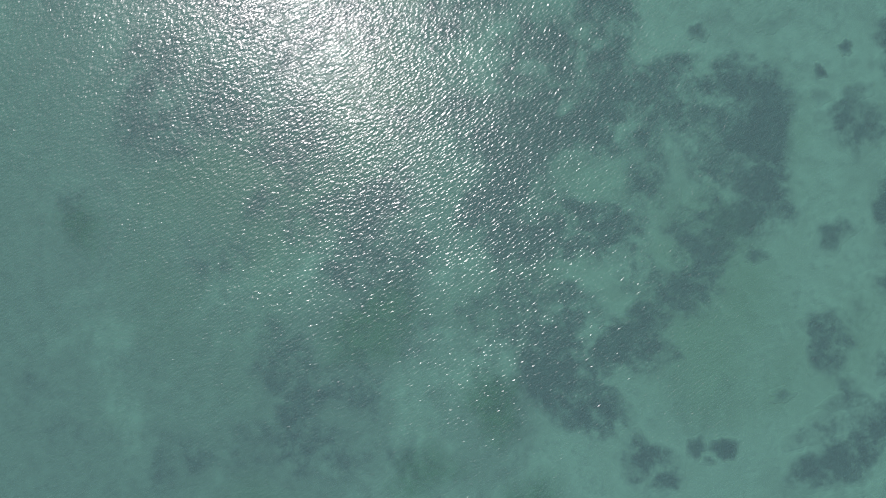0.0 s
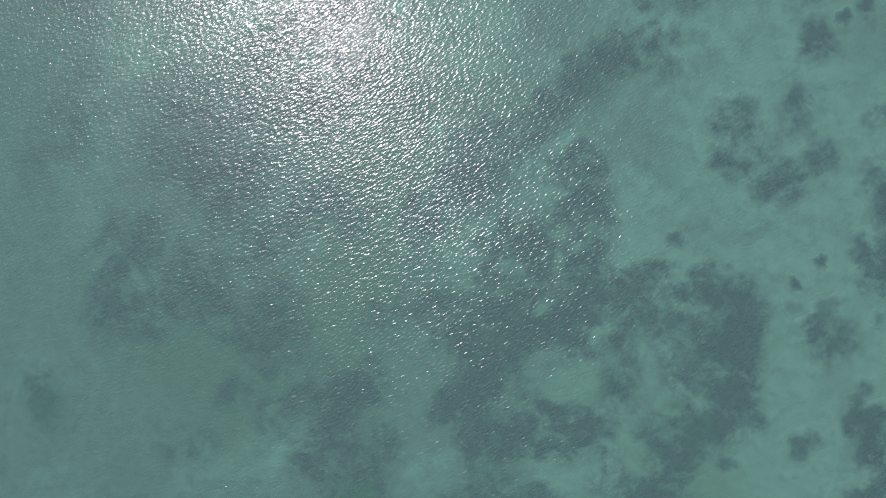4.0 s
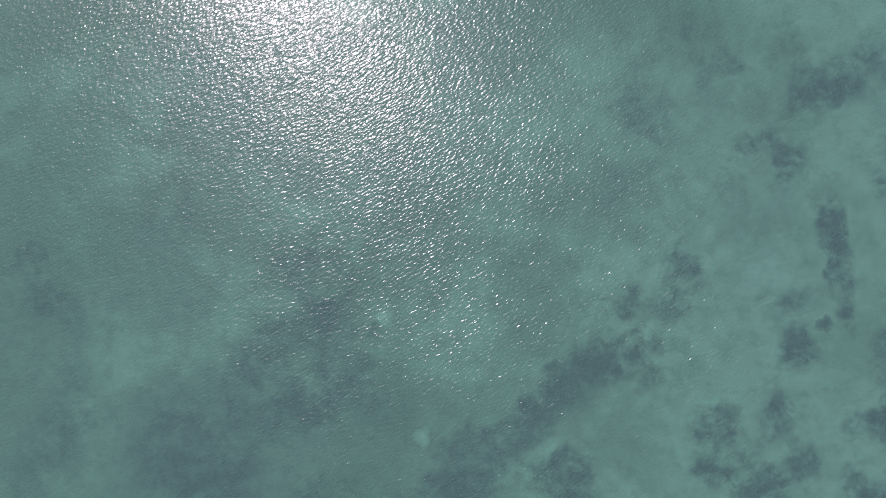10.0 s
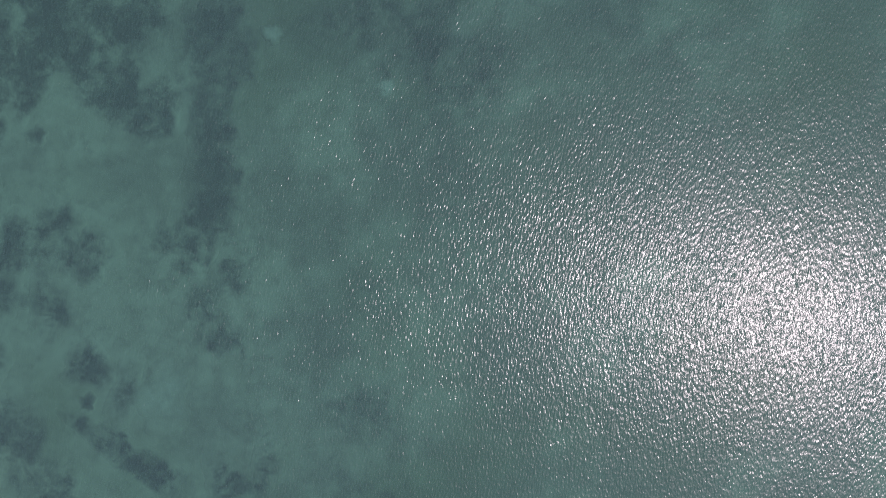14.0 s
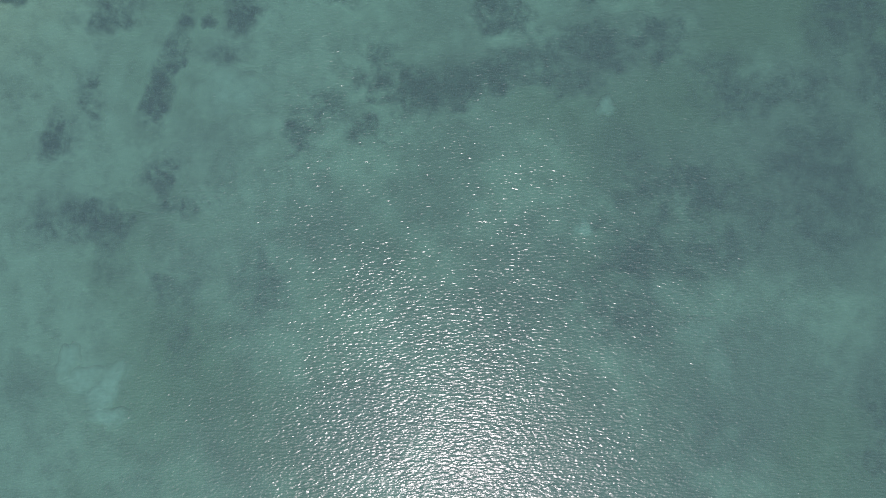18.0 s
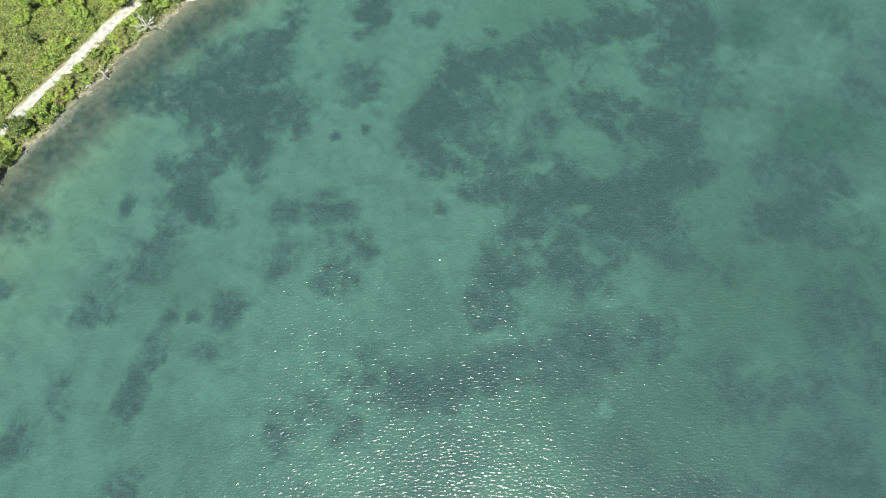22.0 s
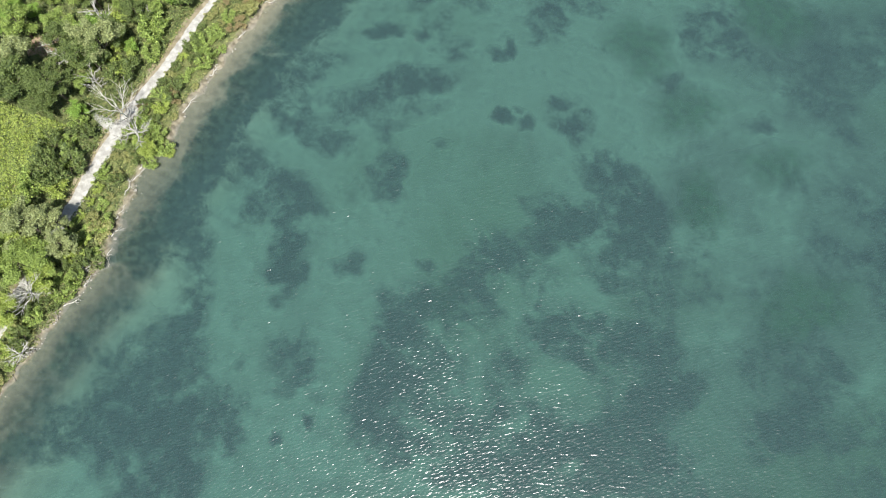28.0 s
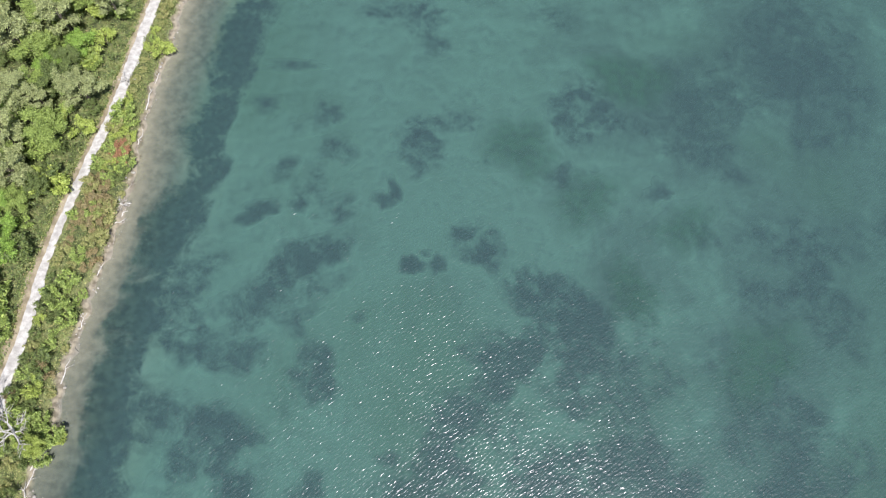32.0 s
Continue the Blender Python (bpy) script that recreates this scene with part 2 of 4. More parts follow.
def shore(y):
    return np.interp(y, SHORE_Y, SHORE_X) + 0.35 * np.sin(y * 0.9) * np.sin(y * 0.37 + 1) + 0.2 * np.sin(y * 2.3)


def trail(y):
    return np.interp(y, TRAIL_Y, TRAIL_X)


def height(x, y):
    """Ground height: bank and flat land inland of the shore, the lake bed beyond it."""
    d = x - shore(y)
    z = np.interp(d, (-900, -60, -9, -3, -0.8, 0, 1.5, 5, 9, 16, 60, 140, 900), (6, 2.2, 0.95, 0.6, 0.32, 0, -0.2, -0.75, -1.35, -1.75, -2.1, -2.9, -6))
    shelf = np.clip((-70 - y) / 20, 0, 1) * np.clip((40 - d) / 22, 0, 1) * np.clip((d - 4) / 9, 0, 1)
    z = np.where(z < 0, z * (1 - 0.12 * shelf), z)
    return z + 0.06 * np.sin(x * 0.7 + y * 0.31) * np.cos(y * 0.53 - x * 0.2)


def sheet(name, xs, ys, z_of, material, attribute, values):
    """One sheet over a grid of lines."""
    gx, gy = np.meshgrid(np.array(xs), np.array(ys))
    gz = z_of(gx, gy)
    w, h = len(xs), len(ys)
    i = np.arange(w * h).reshape(h, w)
    quads = np.stack([i[:-1, :-1], i[:-1, 1:], i[1:, 1:], i[1:, :-1]], -1).reshape(-1, 4)
    me = bpy.data.meshes.new(name)
    me.from_pydata(np.stack([gx, gy, gz], -1).reshape(-1, 3).tolist(), [], quads.tolist())
    me.attributes.new(attribute, "FLOAT", "POINT").data.foreach_set("value", values(gx, gy).astype(np.float32).ravel())
    me.shade_smooth()
    me.materials.append(material)
    return tagged(new(name, me), kind="structure")


FAR = (-2400, -1200, -600, -350)
xs = [*FAR, -220, -150, -120, -105, *np.arange(-96, -36, 0.7), *np.arange(-36, 130, 2.5), 140, 165, 200, 350, 600, 1200, 2400]
ys = [*FAR, -260, *np.arange(-220, -110, 4), *np.arange(-110, 62, 0.8), *np.arange(62, 120, 4), 140, 200, 350, 600, 1200, 2400]
ground = sheet("ground", xs, ys, height, M_GROUND, "offshore", lambda x, y: x - shore(y))
tagged(ground, "pale marl lake bed rising to a green wooded bank", "ground")
xs = [-100, *np.arange(-62, -36, 1.0), *np.arange(-36, 130, 4.0), 165, 200, 350, 600, 1200, 2400]
ys = [*FAR, *np.arange(-220, 120, 3.0), 140, 200, 350, 600, 1200, 2400]
water = sheet("water", xs, ys, lambda x, y: 0 * x, M_WATER, "depth", lambda x, y: np.maximum(-height(x, y), 0))
tagged(water, "clear green lake water with fine wind ripples", "water")


# ---- builders ----
def part(name, verts, faces, material, parent=None, label="", smooth=False):
    me = bpy.data.meshes.new(name)
    me.from_pydata(verts, [], faces)
    me.materials.append(material)
    if smooth:
        me.shade_smooth()
    ob = new(name, me)
    ob.parent = parent
    if label:
        tagged(ob, label)
    return ob


def tube(points, radii, sides=6):
    """Verts and faces of a round bar along a line of points, closed at both ends."""
    verts, faces = [], []
    for k, (p, r) in enumerate(zip(points, radii)):
        p = Vector(p)
        ahead = (Vector(points[min(k + 1, len(points) - 1)]) - Vector(points[max(k - 1, 0)])).normalized()
        side = ahead.cross(Vector((0.31, 0.17, 0.93)) if abs(ahead.z) < 0.9 else Vector((1, 0, 0))).normalized()
        up = side.cross(ahead)
        for s in range(sides):
            a = 2 * math.pi * s / sides
            verts.append(tuple(p + r * (math.cos(a) * side + math.sin(a) * up)))
    for k in range(len(points) - 1):
        for s in range(sides):
            t = (s + 1) % sides
            faces.append((k * sides + s, k * sides + t, (k + 1) * sides + t, (k + 1) * sides + s))
    faces.append(tuple(range(sides))[::-1])
    faces.append(tuple((len(points) - 1) * sides + s for s in range(sides)))
    return verts, faces


def joined(pieces):
    verts, faces = [], []
    for v, f in pieces:
        base = len(verts)
        verts += v
        faces += [tuple(i + base for i in q) for q in f]
    return verts, faces


def bent(rng, start, end, sag=0.15, steps=5):
    start, end = Vector(start), Vector(end)
    far = (end - start).length
    return [tuple(start.lerp(end, k / steps) + Vector((rng.uniform(-1, 1), rng.uniform(-1, 1), rng.uniform(-0.6, 1))) * far * sag * math.sin(math.pi * k / steps) * 0.6) for k in range(steps + 1)]


def sprays(rng, twigs, widths, count, leaf, spread=0.5):
    """Leaf blades scattered loosely along a set of twigs, thinning out from each one, with gaps between."""
    a, b = np.array([t[0] for t in twigs]), np.array([t[1] for t in twigs])
    widths = np.array(widths)
    weight = np.linalg.norm(b - a, axis=1) * widths**1.5
    pick = rng.choice(len(twigs), count, p=weight / weight.sum())
    f = rng.random(count)[:, None] ** 0.75
    around = rng.normal(size=(count, 3)) * np.array([1, 1, 0.62])
    at = a[pick] + (b - a)[pick] * f + around * (widths[pick] * spread)[:, None]
    nor = around * 0.5 + rng.normal(size=(count, 3)) * 0.8 + np.array([0, 0, 0.55])
    nor /= np.linalg.norm(nor, axis=1)[:, None]
    u = np.cross(nor, rng.normal(size=(count, 3)))
    u /= np.linalg.norm(u, axis=1)[:, None]
    v = np.cross(nor, u)
    s = leaf * rng.uniform(0.5, 1.5, count)[:, None]
    quad = np.stack([at - u * s, at - v * s * 0.55 + nor * s * 0.15, at + u * s, at + v * s * 0.55 + nor * s * 0.15], 1)
    return quad.reshape(-1, 3).tolist(), np.arange(count * 4).reshape(-1, 4).tolist()


def make_tree(seed, tall, wide, leaf_kind, count, label, leaf=0.122, limbs=10, fine=0.2):
    """A broadleaf tree: tapered trunk, limbs with twigs, and loose sprays of leaves along them."""
    rng, rnd = np.random.default_rng(seed), random.Random(seed)
    base = new("tree")
    lean = Vector((rnd.uniform(-0.5, 0.5), rnd.uniform(-0.5, 0.5), 0))
    top = Vector((0, 0, tall * 0.88)) + lean
    r = 0.032 * tall
    line = [(0, 0, -0.2), tuple(lean * 0.2 + Vector((0, 0, tall * 0.25))), tuple(lean * 0.6 + Vector((0, 0, tall * 0.55))), tuple(top)]
    part("trunk", *tube(line, (r, r * 0.75, r * 0.5, r * 0.12), 8), M_BARK, base, smooth=True)
    twigs, widths = [(tuple(top - Vector((0, 0, tall * 0.2))), tuple(top + Vector((0, 0, tall * 0.06))))], [wide * 0.2]
    for k in range(limbs):
        a = k * 2.4 + rnd.uniform(-0.5, 0.5)
        f = 0.3 + 0.5 * k / limbs + rnd.uniform(-0.04, 0.04)
        start = Vector((0, 0, tall * f)) + lean * f
        out = wide * rnd.uniform(0.55, 1.05) * (1.15 - 0.75 * f)
        end = start + Vector((math.cos(a) * out, math.sin(a) * out, out * rnd.uniform(0.25, 0.75)))
        part("limb", *tube(bent(rnd, start, end), (r * 0.4, r * 0.34, r * 0.27, r * 0.2, r * 0.13, r * 0.05), 5), M_BARK, base, smooth=True)
        for j in range(6):
            g = rnd.uniform(0.3, 1.0)
            root = start.lerp(end, g)
            b = a + rnd.uniform(-1.3, 1.3)
            far = wide * rnd.uniform(0.16, 0.42)
            tip = root + Vector((math.cos(b) * far, math.sin(b) * far, far * rnd.uniform(-0.15, 0.6)))
            twigs.append((tuple(root), tuple(tip)))
            widths.append(wide * fine * rnd.uniform(0.45, 1.1))
    part("crown", *sprays(rng, twigs, widths, count, leaf), LEAF[leaf_kind], base)
    return tagged(base, label, "tree", "lakeside trees")


def make_shrub(seed, tall, wide, leaf_kind, count, label, leaf=0.085):
    rng, rnd = np.random.default_rng(seed), random.Random(seed)
    base = new("shrub")
    twigs, widths = [], []
    for k in range(7):
        a = k * 0.9 + rnd.uniform(-0.4, 0.4)
        far = wide * rnd.uniform(0.4, 0.85)
        end = Vector((math.cos(a) * far, math.sin(a) * far, tall * rnd.uniform(0.5, 0.95)))
        part("stem", *tube(bent(rnd, (0.05 * math.cos(a), 0.05 * math.sin(a), -0.1), end, 0.1, 3), (0.03, 0.024, 0.017, 0.008), 4), M_BARK, base)
        for j in range(3):
            root = end * rnd.uniform(0.4, 0.9)
            b = a + rnd.uniform(-1.4, 1.4)
            far = wide * rnd.uniform(0.2, 0.45)
            twigs.append((tuple(root), tuple(root + Vector((math.cos(b) * far, math.sin(b) * far, far * rnd.uniform(0.0, 0.8))))))
            widths.append(wide * rnd.uniform(0.14, 0.3))
    part("foliage", *sprays(rng, twigs, widths, count, leaf, 0.4), LEAF[leaf_kind], base)
    return tagged(base, label, "shrub", "bank shrubs")


def stand(x, y, turn=0.0, size=1.0, tall=1.0, sink=0.0):
    return Matrix.LocRotScale((x, y, float(height(x, y)) - sink), Euler((0, 0, radians(turn))), (size, size, size * tall))


# ---- trail ----
def strip(name, line_of, half, lift, material, label, y0=-170, y1=120, step=0.5, rough=0.12, seed=3, crown=0.03):
    rnd = random.Random(seed)
    verts, faces = [], []
    y, k, wa, wb = y0, 0, 0.0, 0.0
    while y <= y1:
        wa = 0.7 * wa + rnd.uniform(-rough, rough)
        wb = 0.7 * wb + rnd.uniform(-rough, rough)
        c = float(line_of(y))
        h = half(y)
        for s, w in ((-1, wa), (-0.5, 0), (0, 0), (0.5, 0), (1, wb)):
            x = c + s * h + w * abs(s)
            z = max(float(height(x, y)), float(height(c, y)) - 0.1) + lift - (0.03 if abs(s) == 1 else 0) + crown * (1 - s * s)
            verts.append((x, y, z))
        if k:
            b = 5 * (k - 1)
            faces += [(b + i, b + i + 1, b + i + 6, b + i + 5) for i in range(4)]
        y += step
        k += 1
    ob = part(name, verts, faces, material, smooth=True)
    return tagged(ob, label, "path", kind="structure")


def trail_half(y):
    return float(np.interp(y, (-82, -70, -20, 0, 12, 18, 40), (0.82, 1.0, 1.1, 0.72, 0.72, 0.9, 1.0)))


strip("trail_margin", lambda y: trail(y) - np.interp(y, (-40, -26, 6, 20), (0.45, 0.72, 0.72, 0.45)), lambda y: trail_half(y) + float(np.interp(y, (-40, -26, 6, 20), (0.03, 0.22, 0.22, 0.03))), 0.09, M_DIRT, "bare brown earth along the gravel trail", seed=5, rough=0.26)
strip("trail", trail, trail_half, 0.12, M_GRAVEL, "pale crushed-gravel walking trail along the lake bank", seed=7, rough=0.17)
# the side trail that leaves it inland
side_verts, side_faces = [], []
for k in range(9):
    x = -58.6 - 0.62 * k
    y = -23.9 + 0.1 * k
    w = 1.25 - 0.1 * k
    for s in (-1, 0, 1):
        side_verts.append((x, y + s * w * (1 + 0.1 * math.sin(k * 2.1 + s)), float(height(x, y)) + 0.135 - 0.03 * abs(s)))
    if k:
        b = 3 * (k - 1)
        side_faces += [(b, b + 3, b + 4, b + 1), (b + 1, b + 4, b + 5, b + 2)]
tagged(part("side_trail", side_verts, side_faces, M_GRAVEL, smooth=True), "short pale gravel side trail leading into the trees", "path", kind="structure")

# ---- trees ----
LOOKS = {
    "silver": "tall grey-green poplar with a loose silvery crown",
    "green": "leafy green broadleaf tree on the lake bank",
    "dark": "dense dark-green tree behind the trail",
    "lime": "low fresh-green tree with a full crown",
    "bright": "light yellow-green young tree beside the trail",
}
TREES = {
    "silver": [make_tree(11, 8.8, 3.9, "silver", 13200, LOOKS["silver"], 0.118, 11, 0.19), make_tree(21, 9.6, 3.4, "silver", 12600, LOOKS["silver"], 0.118, 12, 0.17)],
    "green": [make_tree(12, 8.0, 3.7, "green", 12600, LOOKS["green"]), make_tree(22, 7.4, 3.9, "green", 12600, LOOKS["green"], 0.125, 9, 0.22)],
    "dark": [make_tree(13, 7.6, 3.6, "dark", 12600, LOOKS["dark"], 0.13), make_tree(23, 8.4, 3.3, "dark", 12000, LOOKS["dark"], 0.118, 12)],
    "lime": [make_tree(15, 5.4, 3.2, "lime", 12600, LOOKS["lime"], 0.125, 9, 0.24), make_tree(25, 6.2, 3.0, "lime", 12000, LOOKS["lime"], 0.118, 10, 0.22)],
    "bright": [make_tree(14, 6.5, 3.3, "bright", 12000, LOOKS["bright"]), make_tree(24, 5.8, 3.5, "bright", 12000, LOOKS["bright"], 0.125, 9, 0.23)],
}
first = {}
crowns = []


def tree(kind, x, y, size=1.0, turn=0.0, tall=1.0):
    m = stand(x, y, turn, size, tall)
    crowns.append((x, y))
    which = int(abs(x * 7 + y * 13)) % 2
    ob = TREES[kind][which]
    if (kind, which) not in first:
        first[kind, which] = ob
        ob.matrix_basis = m
        return ob
    return put_copy(ob, m)


def put_copy(ob, m):
    made = copy_thing(ob, Matrix())
    made.matrix_basis = m
    return made


tree("green", -71.5, -47.0, 1.35, 20)
tree("dark", -74.5, -52.0, 0.95, 200)
tree("bright", -63.0, -56.5, 1.05, 60)
tree("bright", -65.8, -52.8, 0.95, 140)
tree("silver", -60.4, -42.6, 0.95, 15)
tree("silver", -57.6, -40.6, 0.75, 115)
tree("green", -56.6, -46.0, 0.8, 215)
tree("bright", -59.8, -57.6, 0.8, 75)
tree("green", -58.8, -48.0, 0.85, 130)
tree("silver", -54.6, -43.6, 0.7, 10)
tree("green", -62.4, -49.6, 0.9, 250)
tree("bright", -60.6, -46.2, 0.8, 310)
tree("bright", -57.8, -54.4, 0.75, 300)
tree("dark", -69.5, -57.8, 0.6, 30)
tree("dark", -56.0, -91.8, 0.5, 75, 0.75)
tree("dark", -57.2, -83.6, 0.42, 15, 0.7)
tree("silver", -66, -12.8, 1.0, 40)
tree("dark", -72.6, -24.0, 1.2, 90)
tree("silver", -76.5, -20.5, 1.0, 70)
tree("dark", -68.4, -22.2, 1.0, 160)
tree("dark", -66.6, -15.4, 0.95, 20)
tree("bright", -55.6, -48.6, 0.72, 300)
tree("green", -80, -14, 0.9, 12)
tree("silver", -66.5, 35.5, 1.0, 5)
tree("silver", -63.8, 24.5, 0.95, 95)
tree("silver", -63.0, 17.5, 1.0, 170)
tree("silver", -61.5, 12.0, 0.85, 210)
tree("silver", -71, 12, 1.05, 280)
tree("silver", -72, 5, 0.95, 320)
tree("dark", -65.5, -10.5, 0.75, 60)
tree("dark", -64, -5.5, 0.7, 110)
tree("lime", -61.5, 3.6, 0.9, 140)
tree("lime", -63.4, 7.4, 0.8, 10)
tree("lime", -60.2, 0.0, 0.75, 80)
tree("green", -69, -2, 0.85, 30)
tree("lime", -60.5, 31, 0.8, 190)
tree("lime", -57.6, 35.5, 0.75, 40)
tree("green", -62.5, 27.5, 0.75, 100)
tree("green", -59.5, 42.5, 0.8, 260)
tree("dark", -70, 27, 0.9, 15)
tree("green", -70, 44, 0.95, 85)
tree("dark", -76, -60, 0.9, 145)
tree("green", -72, -66, 0.6, 35)
tree("dark", -78, -36, 0.9, 205)
tree("green", -75, -5, 0.9, 265)
tree("dark", -79, 20, 1.0, 325)
tree("green", -78, 34, 1.0, 55)
tree("green", -83, -24, 1.0, 115)
tree("dark", -85, 4, 1.0, 175)
tree("silver", -57, 52, 0.9, 235)
tree("dark", -66, 55, 1.0, 295)

# the wood behind them: thick in the north, scattered round the meadow in the south
wood = random.Random(404)
placed = [(-60, -22), (-62, -22), (-77.6, -14.6), (-76.5, -16.5)]
glades = ((-67.9, -42.6, 3.6), (-64.7, -8.2, 2.8), (-72.6, -19.5, 3.2), (-79.5, -52.5, 3.5), (-69.7, -59.0, 2.5), (-65.5, 20.5, 2.4), (-68.5, 8.0, 2.4))
for k in range(900):
    y = wood.uniform(-106, 60)
    x = float(trail(y)) - wood.uniform(3.3, 36)
    meadow = y < -59 or (-43 < y < -25 and x < -62)
    size = wood.uniform(0.42, 0.95)
    gap = 2.2 + 1.6 * size if not meadow else 11.0
    if any((x - a) ** 2 + (y - b) ** 2 < gap * gap for a, b in placed):
        continue
    if meadow and y > -45 or any((x - a) ** 2 + (y - b) ** 2 < r * r for a, b, r in glades) or any((x - a) ** 2 + (y - b) ** 2 < 6 for a, b in crowns):
        continue
    placed.append((x, y))
    tree(wood.choice(("green", "bright", "bright", "dark", "silver") if y < -44 else ("green", "green", "lime", "dark", "silver", "lime") if y < 8 else ("silver", "silver", "green", "lime", "dark")), x, y, size if not meadow else size * 0.7, wood.uniform(0, 360))

# ---- shrubs ----
SHRUBS = {
    "green": make_shrub(31, 1.5, 1.25, "green", 1530, "rounded green shrub on the lake bank"),
    "bright": make_shrub(32, 1.4, 1.2, "bright", 1530, "yellow-green leafy shrub on the lake bank"),
    "dark": make_shrub(33, 1.9, 1.4, "dark", 1700, "dense dark-green shrub beside the trail"),
    "olive": make_shrub(34, 1.1, 1.15, "olive", 1445, "low olive-green shrub above the water line"),
    "brown": make_shrub(35, 0.9, 1.1, "brown", 1360, "low browning shrub between trail and water"),
    "red": make_shrub(36, 1.0, 1.0, "red", 1275, "small reddish shrub above the water line"),
}


def shrub(kind, x, y, size=1.0, turn=0.0, tall=1.0):
    m = stand(x, y, turn, size, tall)
    if kind not in first.setdefault("shrubs", set()):
        first["shrubs"].add(kind)
        SHRUBS[kind].matrix_basis = m
        return SHRUBS[kind]
    return put_copy(SHRUBS[kind], m)


def bush(kind, *place):
    """The larger bushes inland of the trail."""
    ob = shrub(kind, *place)
    ob.name = "bush"
    looks = {"green": "rounded green", "bright": "broad yellow-green", "dark": "dense dark-green", "olive": "olive-green", "brown": "browning", "red": "reddish"}
    return tagged(ob, looks[kind] + " bush inland of the gravel trail", "bush", "inland bushes")


rnd = random.Random(77)
# named clumps first
for kind, x, y, size in (("red", -48.6, 15.9, 1.2), ("red", -48.4, 17.6, 1.3), ("red", -49.6, 17.2, 1.4), ("olive", -50.4, 15.6, 1.1), ("red", -49.2, 18.8, 1.1), ("green", -49.3, 23.8, 1.9), ("bright", -49.2, 20.9, 1.1), ("olive", -50.2, 21.8, 1.5),
                         ("brown", -51.2, 8.7, 1.7), ("brown", -50.0, 10.6, 1.6), ("brown", -49.4, 8.2, 1.5), ("brown", -51.8, 6.2, 1.6), ("brown", -50.2, 5.2, 1.4), ("olive", -52.0, 11.4, 1.5), ("brown", -50.4, 12.6, 1.4), ("dark", -48.2, 13.2, 1.2), ("brown", -57.0, -19.0, 1.0), ("brown", -54.2, -15.0, 1.0),
                         ("dark", -52.6, -27.0, 1.1), ("green", -51.4, -25.0, 1.25), ("dark", -61.6, -14.0, 1.7), ("dark", -65.0, -33.3, 1.8), ("green", -62.6, -31.0, 1.5),
                         ("dark", -66.0, -30.0, 1.8), ("green", -61.0, -5.4, 1.5), ("dark", -57.4, -83.8, 1.75), ("dark", -55.7, -89.9, 1.9), ("olive", -56.6, -87.6, 1.3), ("green", -57.0, -94.0, 1.8), ("brown", -56.6, -76.2, 1.2), ("brown", -57.6, -74.9, 1.0), ("green", -50.5, -24.3, 1.5), ("bright", -49.7, -24.5, 1.0), ("green", -51.4, -27.3, 1.2), ("brown", -53.2, -16.1, 1.3), ("brown", -79.5, -52.7, 2.2), ("brown", -77.6, -54.0, 1.8), ("brown", -70.0, -58.6, 2.0), ("olive", -68.6, -60.2, 1.8), ("brown", -80.4, -50.0, 1.8), ("red", -77.0, -51.0, 1.4)):
    shrub(kind, x, y, size, rnd.uniform(0, 360))
# the bank between trail and water
y = -112.0
while y < 58:
    a, b = float(trail(y)) + trail_half(y) + 0.75, float(shore(y)) - (0.1 if y < -41 else 0.95)
    x = a + rnd.uniform(0.1, 0.9)
    while x < b:
        size = min(rnd.choice((0.7, 0.9, 1.1, 1.3, 1.6)) * rnd.uniform(0.9, 1.1), 0.75 + 0.55 * (x - a))
        if -2 < y < 14:
            kind = rnd.choice(("brown", "brown", "olive", "olive", "green"))
        elif y >= 14:
            kind = rnd.choice(("olive", "green", "bright", "olive"))
        elif y < -60:
            kind = rnd.choice(("bright", "green", "green", "olive"))
        else:
            kind = rnd.choice(("green", "bright", "dark", "olive", "green"))
        shrub(kind, x, y + rnd.uniform(-0.6, 0.6), size, rnd.uniform(0, 360), rnd.uniform(0.7, 1.15))
        x += rnd.uniform(1.7, 2.5)
    y += 1.95
# clumped shrubs on the southern meadow
for k in range(100):
    y = rnd.uniform(-104, -57)
    back = 2.2 + 24 * rnd.random() ** 1.3
    lump = math.sin(back * 0.55 + 1.7 * math.sin(y * 0.21)) * math.sin(y * 0.5 + 1.1 * math.sin(back * 0.4))
    if lump < -0.05:
        continue
    kind = rnd.choice(("bright", "bright", "green", "bright", "olive", "olive", "green"))
    bush(kind, float(trail(y)) - back, y, rnd.uniform(0.8, 1.6), rnd.uniform(0, 360), rnd.uniform(0.8, 1.3))
# inland of the trail
for k in range(110):
    y = rnd.uniform(-105, 58)
    back = 2.4 + 22 * rnd.random() ** 1.6
    x = float(trail(y)) - back
    if -24.5 < y < -19.5 and back < 7 or -43 < y < -26 and x < -69:
        continue
    kind = rnd.choice(("bright", "bright", "green", "olive")) if y < -58 else rnd.choice(("green", "bright", "dark", "green"))
    bush(kind, x, y, rnd.uniform(1.2, 2.3), rnd.uniform(0, 360), rnd.uniform(0.9, 1.3))


